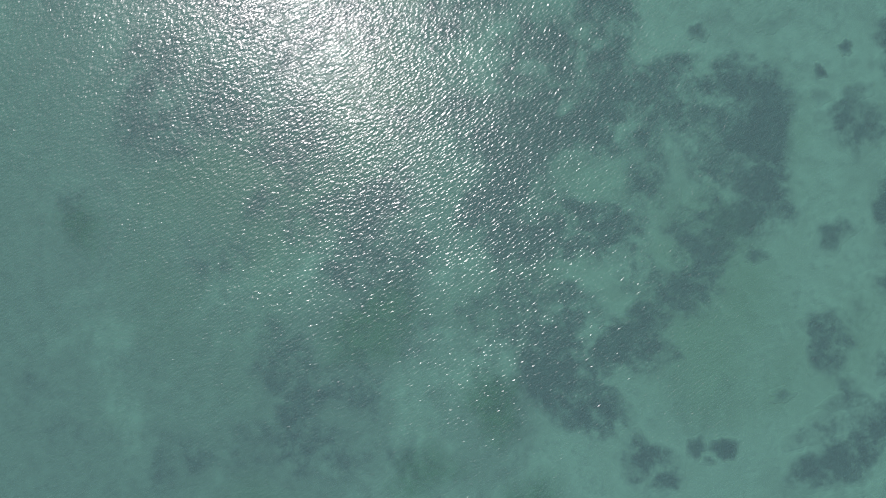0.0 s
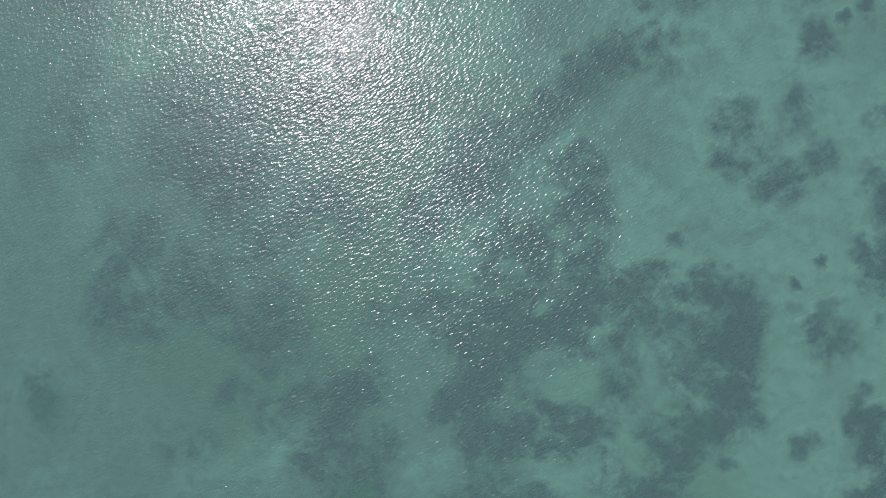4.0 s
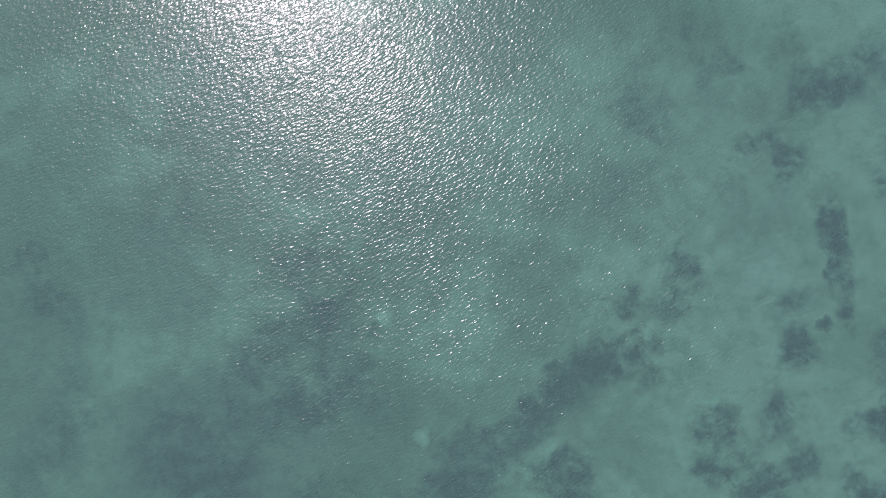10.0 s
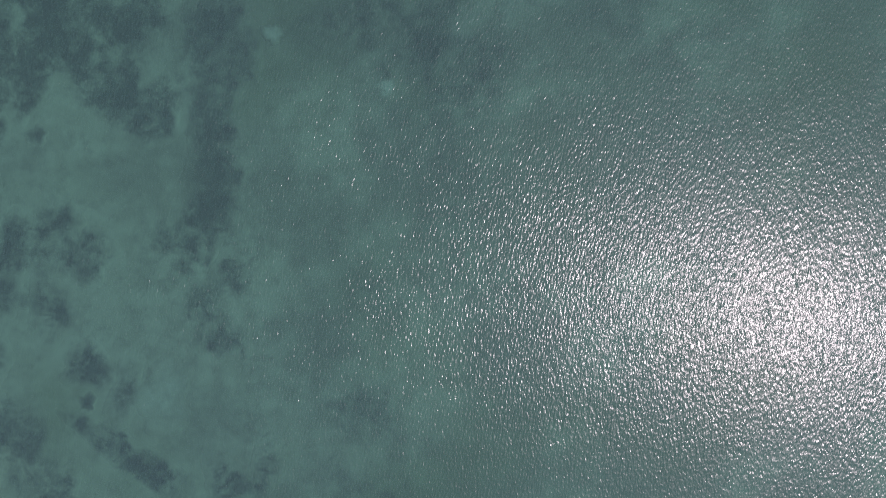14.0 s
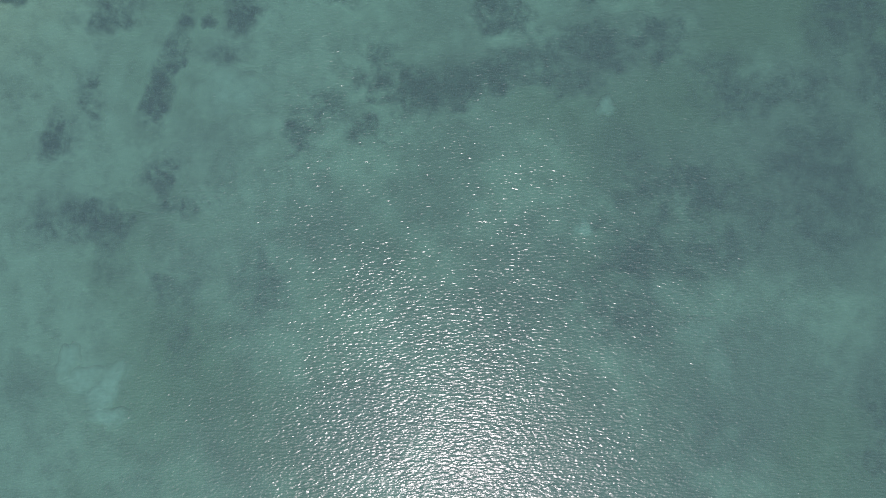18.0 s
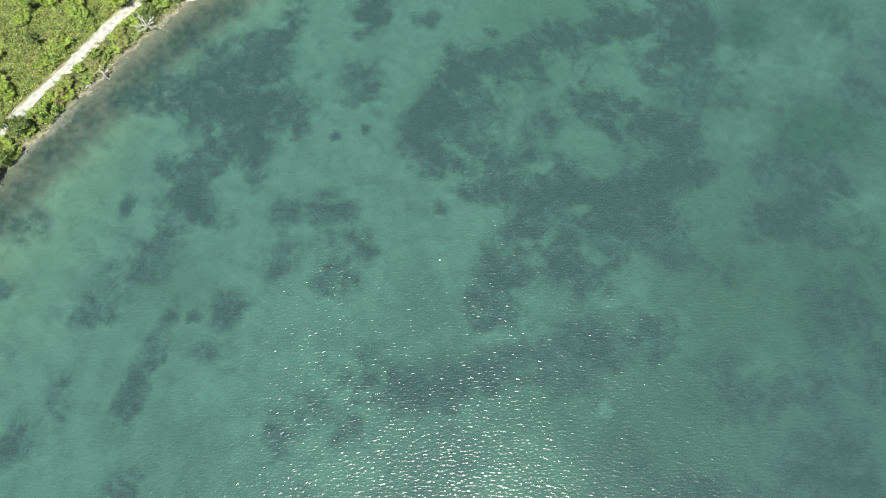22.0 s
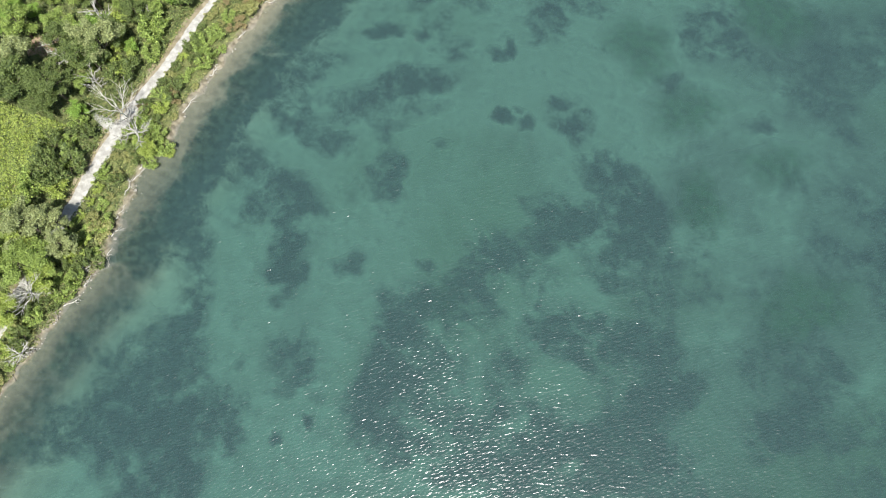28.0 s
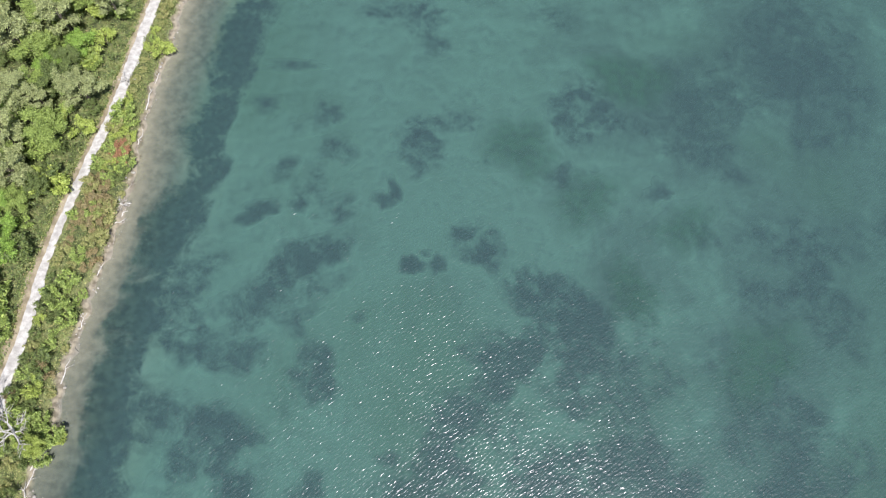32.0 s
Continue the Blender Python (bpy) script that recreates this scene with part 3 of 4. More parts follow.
# a bare patch of reddish earth among the trees
bare_verts, bare_faces = [(-77.6, -14.6, float(height(-77.6, -14.6)) + 0.07)], []
for k in range(18):
    a = 2 * math.pi * k / 18
    r = 2.3 + 0.6 * math.sin(2 * a + 1) + 0.4 * math.sin(5 * a)
    x, y = -77.6 + r * 0.8 * math.cos(a), -14.6 + r * 1.2 * math.sin(a)
    bare_verts.append((x, y, float(height(x, y)) + 0.04))
    bare_faces.append((0, 1 + k, 1 + (k + 1) % 18))
M_EARTH = rough_material("red_earth", (0.30, 0.19, 0.13), (0.55, 0.41, 0.32), 0.9)
tagged(part("bare_earth", bare_verts, bare_faces, M_EARTH, smooth=True), "bare reddish earth in a gap between the trees", "bare earth", kind="structure")


# ---- undergrowth and meadow ----
def undergrowth(name, seed, count, x_of, y_range, leaf, tall, kind, label):
    rng = np.random.default_rng(seed)
    ys = rng.uniform(*y_range, count)
    xs = x_of(rng, ys)
    lump = 0.5 + 0.5 * np.sin(xs * 1.5 + 1.9 * np.sin(ys * 0.7)) * np.sin(ys * 1.3 + 1.6 * np.sin(xs * 0.8))
    zs = height(xs, ys) + tall * (0.12 + 1.6 * lump**2) * rng.random(count) ** 0.7
    at = np.stack([xs, ys, zs], -1)
    nor = rng.normal(size=(count, 3)) * 0.6 + np.array([0, 0, 1.0])
    nor /= np.linalg.norm(nor, axis=1)[:, None]
    u = np.cross(nor, rng.normal(size=(count, 3)))
    u /= np.linalg.norm(u, axis=1)[:, None]
    v = np.cross(nor, u)
    s = leaf * rng.uniform(0.6, 1.5, count)[:, None]
    quad = np.stack([at - u * s, at - v * s * 0.4, at + u * s, at + v * s * 0.4], 1).reshape(-1, 3)
    ob = part(name, quad.tolist(), np.arange(count * 4).reshape(-1, 4).tolist(), LEAF[kind])
    return tagged(ob, label, "undergrowth", kind="stuff")


def inland(rng, ys):
    return trail(ys) - 1.15 - 42 * rng.random(len(ys)) ** 1.25


def bank(rng, ys):
    a, b = trail(ys) + 0.9, shore(ys) - np.where(ys < -41, 0.25, 0.7)
    return a + (b - a) * rng.random(len(ys))


# dark leaf colour here deepens the shade in the gaps between crowns
undergrowth("undergrowth", 51, 120000, inland, (-110, 60), 0.16, 1.0, "dark", "tangled green undergrowth beneath the trees, leaf colour darkened as shade")
undergrowth("undergrowth", 52, 80000, inland, (-110, -58), 0.125, 0.7, "bright", "tall yellow-green meadow grass")
undergrowth("undergrowth", 58, 26000, inland, (-108, -58), 0.11, 0.8, "brown", "dry brownish stalks among the meadow grass")
undergrowth("undergrowth", 56, 26000, lambda rng, ys: -66.5 - 20 * rng.random(len(ys)), (-44, -26), 0.16, 0.5, "bright", "open yellow-green meadow grass")
undergrowth("undergrowth", 53, 24000, inland, (-110, 60), 0.15, 0.6, "olive", "dry olive-coloured meadow plants")
undergrowth("undergrowth", 57, 9000, lambda rng, ys: trail(ys) - 0.9 - 0.9 * rng.random(len(ys)) ** 0.7, (-110, 60), 0.12, 0.3, "olive", "dry grass along the verge of the trail")
undergrowth("undergrowth", 54, 18000, bank, (-110, 60), 0.12, 0.4, "olive", "low dry plants on the bank")
# low plants in dark leaf colour, standing in for shade between the bank shrubs
undergrowth("undergrowth", 55, 26000, bank, (-110, 60), 0.13, 0.45, "dark", "low green plants on the bank, coloured dark as shade between shrubs")


# ---- dead trees and driftwood ----
def dead_tree(x, y, tall, wide, seed, tilt=(0.0, 0.0), label="bleached dead tree with bare branching limbs", rise=0.75, count=10, thick=1.0):
    rnd = random.Random(seed)
    base = new("dead_tree")
    base.matrix_basis = stand(x, y)
    top = Vector((tilt[0], tilt[1], tall))
    part("trunk", *tube(bent(rnd, (0, 0, -0.2), top, 0.08, 4), [thick * r for r in (0.24, 0.2, 0.15, 0.1, 0.04)], 7), M_DEAD, base, smooth=True)
    for k in range(count):
        f = 0.12 + 0.75 * k / count
        a = k * 2.4 + rnd.uniform(-0.5, 0.5)
        start = top * f
        end = start + Vector((math.cos(a), math.sin(a), rise * rnd.uniform(0.6, 1.4))) * wide * rnd.uniform(0.6, 1.1)
        line = bent(rnd, start, end, 0.14, 5)
        pieces = [tube(line, [thick * r for r in (0.11, 0.095, 0.08, 0.06, 0.042, 0.02)], 5)]
        for j in (2, 3, 4):
            for s in (-1, 1):
                b = a + s * rnd.uniform(0.35, 0.8)
                far = wide * rnd.uniform(0.22, 0.46)
                tip = Vector(line[j]) + Vector((math.cos(b), math.sin(b), rnd.uniform(0.2, 0.9))) * far
                pieces.append(tube(bent(rnd, line[j], tip, 0.12, 3), [thick * r for r in (0.05, 0.04, 0.028, 0.012)], 4))
        part("limb", *joined(pieces), M_DEAD, base, smooth=True)
    return tagged(base, label, "dead tree")


def driftwood(x, y, long, turn, seed, thick=0.09, twigs=3, material=M_DEAD):
    rnd = random.Random(seed)
    base = new("driftwood")
    base.matrix_basis = pose(x, y, max(float(height(x, y)), 0.02) + thick * 0.6, 0, 0, turn)
    line = bent(rnd, (-long / 2, 0, 0), (long / 2, 0, 0.05), 0.12, 6)
    part("log", *tube(line, [thick * f for f in (0.9, 1.0, 0.92, 0.8, 0.66, 0.45, 0.2)], 7), material, base, smooth=True)
    for k in range(twigs):
        j = rnd.randint(2, 5)
        a = rnd.choice((-1, 1)) * rnd.uniform(0.5, 1.2)
        tip = Vector(line[j]) + Vector((math.cos(a), math.sin(a), rnd.uniform(0.0, 0.4))) * long * rnd.uniform(0.2, 0.4)
        part("branch", *tube(bent(rnd, line[j], tip, 0.15, 3), (thick * 0.45, thick * 0.36, thick * 0.24, thick * 0.1), 5), material, base, smooth=True)
    return tagged(base, "bleached driftwood log washed against the bank", "driftwood", "driftwood along the shore")


dead_tree(-57.5, -22.2, 4.8, 4.6, 91, (-0.5, 0.4), rise=0.8, count=11, thick=0.75)
dead_tree(-56.8, -22.7, 3.4, 3.0, 92, (4.0, -2.2), "fallen dead tree leaning out towards the water", 0.3, 11)
dead_tree(-56.4, -50.4, 5.6, 2.8, 93, (2.2, -0.8), rise=0.35, count=8, thick=0.7)
dead_tree(-59.4, -49.2, 4.8, 2.9, 94, (6.4, -2.6), "fallen dead tree lying across the bank to the water", 0.3, 11, 0.75)
dead_tree(-68.2, -8.8, 6.8, 2.6, 96, (0.3, 0.2), rise=0.8, count=8)
dead_tree(-70.9, -17.2, 4.6, 2.0, 97, (-3.0, 2.6), "leaning dead tree beside a bare patch of earth", 0.5, 9)
dead_tree(-64.7, -18.4, 3.6, 1.9, 101, (0.2, 0.3), "grey leafless sapling among the trees", 0.9, 9, 0.6)
dead_tree(-62.7, -4.6, 3.2, 1.3, 102, (-0.4, 0.5), "thin grey leafless sapling behind the trail", 0.9, 7, 0.5)
dead_tree(-58.4, -91.0, 3.4, 2.4, 103, (0.8, 0.3), rise=0.5, count=11)
dead_tree(-56.2, -93.6, 2.4, 2.2, 104, (1.6, 0.4), "bleached dead tree leaning over the water line", 0.3, 9, 0.9)
dead_tree(-53.8, -69.3, 2.0, 1.1, 105, (0.5, 0.1), "upright bleached snag at the water line", 0.3, 5, 0.9)
dead_tree(-47.8, 9.0, 0.5, 1.4, 106, (0.9, -0.4), "tangle of bare roots at the water line", 0.12, 9, 0.45)
dead_tree(-53.0, -45.0, 0.7, 1.3, 107, (1.1, -0.6), "tangle of bare roots at the water line", 0.12, 9, 0.5)
dead_tree(-49.6, 30.2, 1.5, 1.3, 95, (-0.5, 0.2), "small bare dead shrub leaning over the trail", 0.5, 8, 0.5)
tree("bright", -51.9, -25.6, 0.55, 22)
dead_tree(-54.3, -58.6, 2.2, 1.9, 98, (1.3, -0.3), "bleached dead tree with bare roots at the water line", 0.35, 10, 0.85)
for k, (x, y, long, turn) in enumerate(((-54.2, -58.9, 3.0, 60), (-53.6, -57.9, 2.2, 20), (-55.0, -72.5, 2.0, 70), (-51.9, -50.3, 2.6, 50), (-51.2, -46.6, 3.2, 75), (-50.6, -42.2, 2.4, 80),
                                         (-52.9, -31.5, 3.4, 95), (-52.4, -27.6, 2.2, 60), (-51.0, -15.8, 3.6, 80), (-47.4, 6.2, 2.4, 30), (-47.2, 7.6, 2.0, 65), (-47.0, 9.0, 1.8, 10),
                                         (-46.6, 20.5, 2.6, 80), (-46.3, 27.4, 4.0, 84), (-45.6, 31.5, 2.4, 75), (-49.9, -8.8, 2.6, 78), (-55.9, -86.8, 3.2, 35), (-48.9, -1.2, 2.2, 70), (-51.5, -39.4, 3.6, 68), (-52.1, -35.7, 2.8, 85), (-52.6, -29.2, 3.2, 74), (-54.6, -67.4, 2.4, 55), (-55.2, -79.0, 2.0, 62))):
    driftwood(x, y, long, turn, 200 + k, rnd.uniform(0.06, 0.12), rnd.choice((1, 2, 3, 4)))

# bleached roots and thin branches caught along the foot of the bank
for k in range(34):
    y = -74 + 3.2 * k + rnd.uniform(-0.9, 0.9)
    if -8 < y < 2 or rnd.random() < 0.12:
        continue
    lie = 78 + rnd.gauss(0, 40)
    driftwood(float(shore(y)) - rnd.uniform(0.0, 0.5), y, rnd.uniform(0.9, 2.4), lie, 400 + k, rnd.uniform(0.025, 0.055), rnd.choice((3, 4, 5)), M_ROOT)


# ---- stones at the water line ----
def stone_mesh(seed):
    rnd = random.Random(seed)
    bm = bmesh.new()
    bmesh.ops.create_icosphere(bm, subdivisions=2, radius=1.0)
    for v in bm.verts:
        v.co *= 1 + 0.22 * noise.noise(v.co * 1.3 + Vector((seed, 0, 0)))
        v.co.z *= 0.6
    me = bpy.data.meshes.new("stone")
    bm.to_mesh(me)
    bm.free()
    me.shade_smooth()
    me.materials.append(M_STONE)
    return me


STONES = [stone_mesh(s) for s in range(4)]
for k in range(150):
    y = rnd.uniform(-100, 52)
    x = float(shore(y)) + rnd.gauss(0.0, 0.45)
    r = rnd.uniform(0.07, 0.2) * (1.7 if rnd.random() < 0.1 else 1)
    ob = new("stone", STONES[k % 4])
    ob.matrix_basis = Matrix.LocRotScale((x, y, float(height(x, y)) + r * 0.25), Euler((0, 0, rnd.uniform(0, 6))), (r, r * rnd.uniform(0.7, 1), r))
    tagged(ob, "pale worn stone at the water line", "stone", "stones along the shore")

# ---- waterweed ----
BEDS = []


def outline(a, phase):
    return 1.15 + 0.16 * np.sin(2 * a + phase[0]) + 0.13 * np.sin(3 * a + phase[1]) + 0.1 * np.sin(5 * a + phase[2]) + 0.07 * np.sin(9 * a + phase[3])


def weed_bed(x, y, wide, deep, turn, thick, name="weed_bed", label=""):
    """A low mound of waterweed with a ragged outline."""
    rnd = random.Random(int(abs(x * 31 + y * 17) * 10))
    around, rings = 34, 9
    r = math.sqrt(wide * deep)
    ragged = min(1.1, 0.22 + 0.22 * r) if r < 6.5 else 0.75
    rise = (0.13 if name != "weed_bed" else 0.0) + rnd.uniform(0.05, 0.12)
    phase = [rnd.uniform(0, 6.28) for _ in range(4)]
    a = np.tile(np.arange(around) * 2 * math.pi / around, rings)
    f = np.repeat(np.arange(1, rings + 1) / rings, around)
    vx = np.concatenate([[0], np.cos(a) * wide * outline(a, phase) * f])
    vy = np.concatenate([[0], np.sin(a) * deep * outline(a, phase) * f])
    c, s = math.cos(radians(turn)), math.sin(radians(turn))
    wx, wy = x + c * vx - s * vy, y + s * vx + c * vy
    f = np.concatenate([[0], f])
    vz = height(wx, wy) + np.where(f < 0.999, rise * (1 - f**5) + 0.01 + 0.08 * (1 - f**2), -0.05)
    faces = [(0, 1 + k, 1 + (k + 1) % around) for k in range(around)]
    for k in range(rings - 1):
        for i in range(around):
            j = (i + 1) % around
            faces.append((1 + k * around + i, 1 + (k + 1) * around + i, 1 + (k + 1) * around + j, 1 + k * around + j))
    ob = part(name, np.stack([vx, vy, vz], -1).tolist(), faces, M_WEED, smooth=True)
    ob.matrix_basis = Matrix.Translation((x, y, 0)) @ Matrix.Rotation(radians(turn), 4, "Z")
    BEDS.append((ob, x, y, wide, deep, c, s, thick, ragged, phase, name, wx, wy))
    if not label:
        label = ("small round dark clump" if r < 1.6 else "ragged dark bed" if r < 4 else "broad dark meadow") + " of waterweed on the pale lake bed"
    return tagged(ob, label, "waterweed", "waterweed beds")


def grow_beds():
    """How thickly each bed is grown over, where it lies alone and where it runs into its neighbours."""
    for ob, *_, wx, wy in BEDS:
        free, bare, green = np.ones(len(wx)), np.zeros(len(wx)), np.zeros(len(wx))
        rag, weight = np.zeros(len(wx)), np.full(len(wx), 1e-6)
        for _, x, y, wide, deep, c, s, thick, ragged, phase, name, *_ in BEDS:
            if (x - wx[0]) ** 2 + (y - wy[0]) ** 2 > 1600:
                continue
            u, v = (c * (wx - x) + s * (wy - y)) / wide, (c * (wy - y) - s * (wx - x)) / deep
            f = np.minimum(np.hypot(u, v) / outline(np.arctan2(v, u), phase), 1)
            here = 1.1 * thick * (1 - f**1.8)
            if name == "algae_film":
                green = np.maximum(green, here)
            elif name == "marl_patch":
                bare = np.maximum(bare, here)
            else:
                free *= 1 - np.minimum(0.9 * here, 0.95)
            rag += ragged * here
            weight += here
        for name, values in (("cover", 1 - free), ("bare", bare), ("green", green), ("ragged", np.minimum(rag / weight, 1.1)), ("offshore", wx - shore(wy))):
            ob.data.attributes.new(name, "FLOAT", "POINT").data.foreach_set("value", values.astype(np.float32))


weed_bed(-11.3, 46.5, 3.8, 2.8, 1, 0.45)
weed_bed(21.1, 46.2, 7.7, 5.4, 1, 0.40)
weed_bed(-3.3, 46.0, 6.1, 4.1, 1, 0.70)
weed_bed(63.0, 45.5, 13.1, 9.2, 1, 0.60)
weed_bed(-33.4, 42.6, 3.9, 10.0, -17, 1.12)
weed_bed(-0.4, 39.8, 4.5, 2.4, 1, 0.50)
weed_bed(-24.3, 35.4, 5.6, 1.3, 1, 0.50)
weed_bed(-33.6, 34.0, 3.8, 9.5, -17, 1.12)
weed_bed(64.2, 32.5, 11.3, 18.7, 0, 0.75)
weed_bed(44.5, 29.0, 13.0, 12.6, 17, 0.60)
weed_bed(25.0, 28.9, 5.3, 7.7, 17, 0.65)
weed_bed(27.9, 28.3, 1.8, 1.3, 0, 0.80)
weed_bed(-28.3, 27.8, 3.3, 2.0, 0, 0.60)
weed_bed(-18.0, 26.2, 2.6, 3.3, 0, 0.80)
weed_bed(-36.2, 25.2, 3.5, 8.5, -22, 1.06)
weed_bed(2.9, 24.9, 5.7, 2.5, 0, 0.60)
weed_bed(21.0, 24.8, 2.9, 4.1, 17, 0.75)
weed_bed(-21.1, 23.7, 2.8, 2.4, 0, 0.40)
weed_bed(33.0, 22.4, 6.5, 4.7, 0, 0.30)
weed_bed(24.6, 22.4, 5.2, 7.7, 0, 0.30)
weed_bed(-2.6, 22.1, 5.4, 3.6, 17, 0.70)
weed_bed(43.8, 20.2, 6.7, 3.8, 0, 0.55)
weed_bed(-15.8, 19.6, 3.7, 3.0, 17, 0.75)
weed_bed(-36.5, 19.0, 3.4, 4.5, 0, 0.70)
weed_bed(-3.0, 18.9, 4.2, 1.8, 0, 0.45)
weed_bed(7.3, 17.7, 0.9, 0.9, 0, 0.70)
weed_bed(-2.2, 16.8, 4.3, 2.6, 17, 0.50)
weed_bed(-24.3, 15.8, 2.9, 2.7, 17, 0.60)
weed_bed(48.4, 15.5, 3.2, 2.9, 17, 0.70)
weed_bed(19.6, 14.7, 3.0, 3.6, 17, 0.55)
weed_bed(35.3, 13.1, 1.9, 1.7, 32, 0.50)
weed_bed(-19.7, 12.9, 3.6, 3.5, 17, 0.70)
weed_bed(-6.7, 12.7, 1.0, 2.5, 17, 1.00)
weed_bed(36.3, 12.1, 1.6, 1.0, 0, 0.70)
weed_bed(34.2, 11.6, 2.0, 1.7, 17, 0.50)
weed_bed(-8.3, 10.7, 2.1, 1.8, 17, 1.00)
weed_bed(-38.3, 10.6, 4.5, 9.1, -21, 1.06)
weed_bed(-21.4, 9.6, 1.6, 1.7, 0, 0.70)
weed_bed(-15.5, 9.1, 4.3, 2.5, 17, 0.60)
weed_bed(-27.7, 8.6, 3.9, 2.0, 17, 0.85)
weed_bed(75.8, 6.9, 6.8, 6.8, 3, 0.45)
weed_bed(3.7, 5.0, 2.3, 1.8, 17, 0.50)
weed_bed(40.1, 4.7, 3.2, 4.1, 33, 0.50)
weed_bed(63.7, 4.5, 7.7, 6.7, 3, 0.45)
weed_bed(50.2, 4.5, 6.1, 5.4, 0, 0.50)
weed_bed(90.8, 3.5, 4.9, 3.6, 3, 0.39)
weed_bed(-40.8, 3.2, 4.6, 9.0, -20, 1.19)
weed_bed(6.6, 2.9, 4.0, 5.4, 33, 0.80)
weed_bed(-1.8, 1.9, 1.1, 0.8, 17, 0.60)
weed_bed(-16.3, 1.3, 2.8, 2.8, 3, 0.49)
weed_bed(-19.3, 1.3, 6.1, 3.8, 34, 0.80)
weed_bed(0.1, 0.1, 1.5, 1.8, 32, 0.80)
weed_bed(57.3, 0.0, 6.0, 6.5, 0, 0.55)
weed_bed(-4.0, -0.0, 1.9, 1.9, 17, 1.10)
weed_bed(-35.0, -0.2, 6.4, 3.9, 0, 0.45)
weed_bed(96.8, -2.6, 3.4, 3.4, 3, 0.39)
weed_bed(-24.2, -2.6, 6.5, 3.7, 38, 0.85)
weed_bed(-16.2, -3.2, 4.1, 2.3, 17, 0.50)
weed_bed(13.1, -4.0, 3.6, 4.9, 33, 0.85)
weed_bed(-38.1, -4.7, 6.5, 4.4, 40, 0.60)
weed_bed(-21.9, -5.1, 4.1, 2.3, 17, 0.50)
weed_bed(28.4, -5.3, 3.4, 6.2, 33, 0.55)
weed_bed(48.7, -5.8, 4.0, 7.1, 33, 0.60)
weed_bed(16.4, -6.4, 3.9, 4.1, -16, 0.80)
weed_bed(83.9, -7.0, 9.2, 5.3, 3, 0.32)
weed_bed(-43.0, -7.1, 3.8, 8.4, -15, 1.00)
weed_bed(-31.7, -7.1, 3.5, 2.6, 17, 0.45)
weed_bed(-18.8, -7.3, 2.3, 1.1, 17, 0.40)
weed_bed(19.8, -7.4, 4.9, 7.1, 64, 1.00)
weed_bed(-27.5, -7.9, 3.8, 3.0, -0, 0.55)
weed_bed(-11.5, -8.0, 2.0, 1.0, 17, 0.50)
weed_bed(58.9, -8.0, 6.1, 5.9, -0, 0.65)
weed_bed(-20.9, -8.8, 2.9, 2.6, -0, 0.55)
weed_bed(-37.9, -10.0, 5.3, 3.4, 17, 0.55)
weed_bed(-43.2, -10.4, 2.9, 4.7, -0, 1.12)
weed_bed(21.5, -11.0, 3.9, 3.0, 17, 0.75)
weed_bed(-31.3, -11.8, 4.3, 2.3, 17, 0.45)
weed_bed(15.2, -11.9, 5.6, 4.1, 33, 0.55)
weed_bed(-26.1, -11.9, 1.6, 1.1, 17, 0.50)
weed_bed(3.4, -12.8, 1.1, 0.9, 17, 0.60)
weed_bed(-34.2, -12.8, 3.7, 3.8, -0, 0.55)
weed_bed(42.0, -13.0, 7.4, 3.6, -0, 0.45)
weed_bed(24.2, -13.7, 4.1, 6.0, 33, 0.70)
weed_bed(-27.7, -13.9, 3.8, 3.0, 17, 0.80)
weed_bed(20.3, -14.1, 4.1, 4.0, 33, 0.75)
weed_bed(9.4, -14.3, 7.0, 4.7, 33, 0.75)
weed_bed(31.2, -14.8, 3.3, 5.1, 33, 0.45)
weed_bed(67.8, -14.8, 8.4, 4.8, 3, 0.28)
weed_bed(51.6, -15.9, 5.9, 4.3, 5, 0.32)
weed_bed(45.2, -16.1, 6.7, 4.3, 3, 0.39)
weed_bed(-17.5, -16.1, 4.1, 5.0, 32, 0.75)
weed_bed(7.9, -17.3, 5.2, 2.5, 33, 0.75)
weed_bed(-44.8, -18.2, 3.7, 7.8, -13, 1.06)
weed_bed(32.2, -18.5, 4.7, 2.8, 17, 0.40)
weed_bed(17.5, -19.1, 4.8, 3.1, 17, 0.45)
weed_bed(3.5, -20.6, 4.6, 3.8, 33, 0.60)
weed_bed(-37.0, -20.6, 3.6, 2.6, -0, 0.55)
weed_bed(24.5, -20.9, 5.6, 3.9, 17, 0.55)
weed_bed(-21.2, -20.9, 2.4, 2.3, 32, 0.35)
weed_bed(-30.8, -21.4, 2.8, 1.8, -0, 0.55)
weed_bed(51.5, -22.4, 5.2, 5.2, 33, 0.50)
weed_bed(-39.7, -22.6, 3.8, 5.7, 17, 0.45)
weed_bed(72.4, -23.0, 3.3, 4.5, 5, 0.39)
weed_bed(67.4, -23.3, 4.5, 4.3, 5, 0.39)
weed_bed(-29.4, -23.3, 4.2, 3.3, 17, 0.60)
weed_bed(43.3, -23.5, 4.9, 6.5, 33, 0.80)
weed_bed(-44.7, -24.1, 3.6, 5.5, -8, 0.88)
weed_bed(1.6, -24.2, 5.8, 5.1, 33, 0.70)
weed_bed(-25.8, -24.4, 3.7, 2.7, -0, 0.65)
weed_bed(10.0, -24.9, 4.3, 4.9, 33, 0.60)
weed_bed(-33.0, -25.7, 4.7, 5.4, 32, 0.50)
weed_bed(89.8, -26.2, 4.3, 5.7, 5, 0.35)
weed_bed(-6.6, -27.6, 1.8, 1.4, 17, 0.70)
weed_bed(56.9, -27.8, 4.1, 4.3, 33, 0.60)
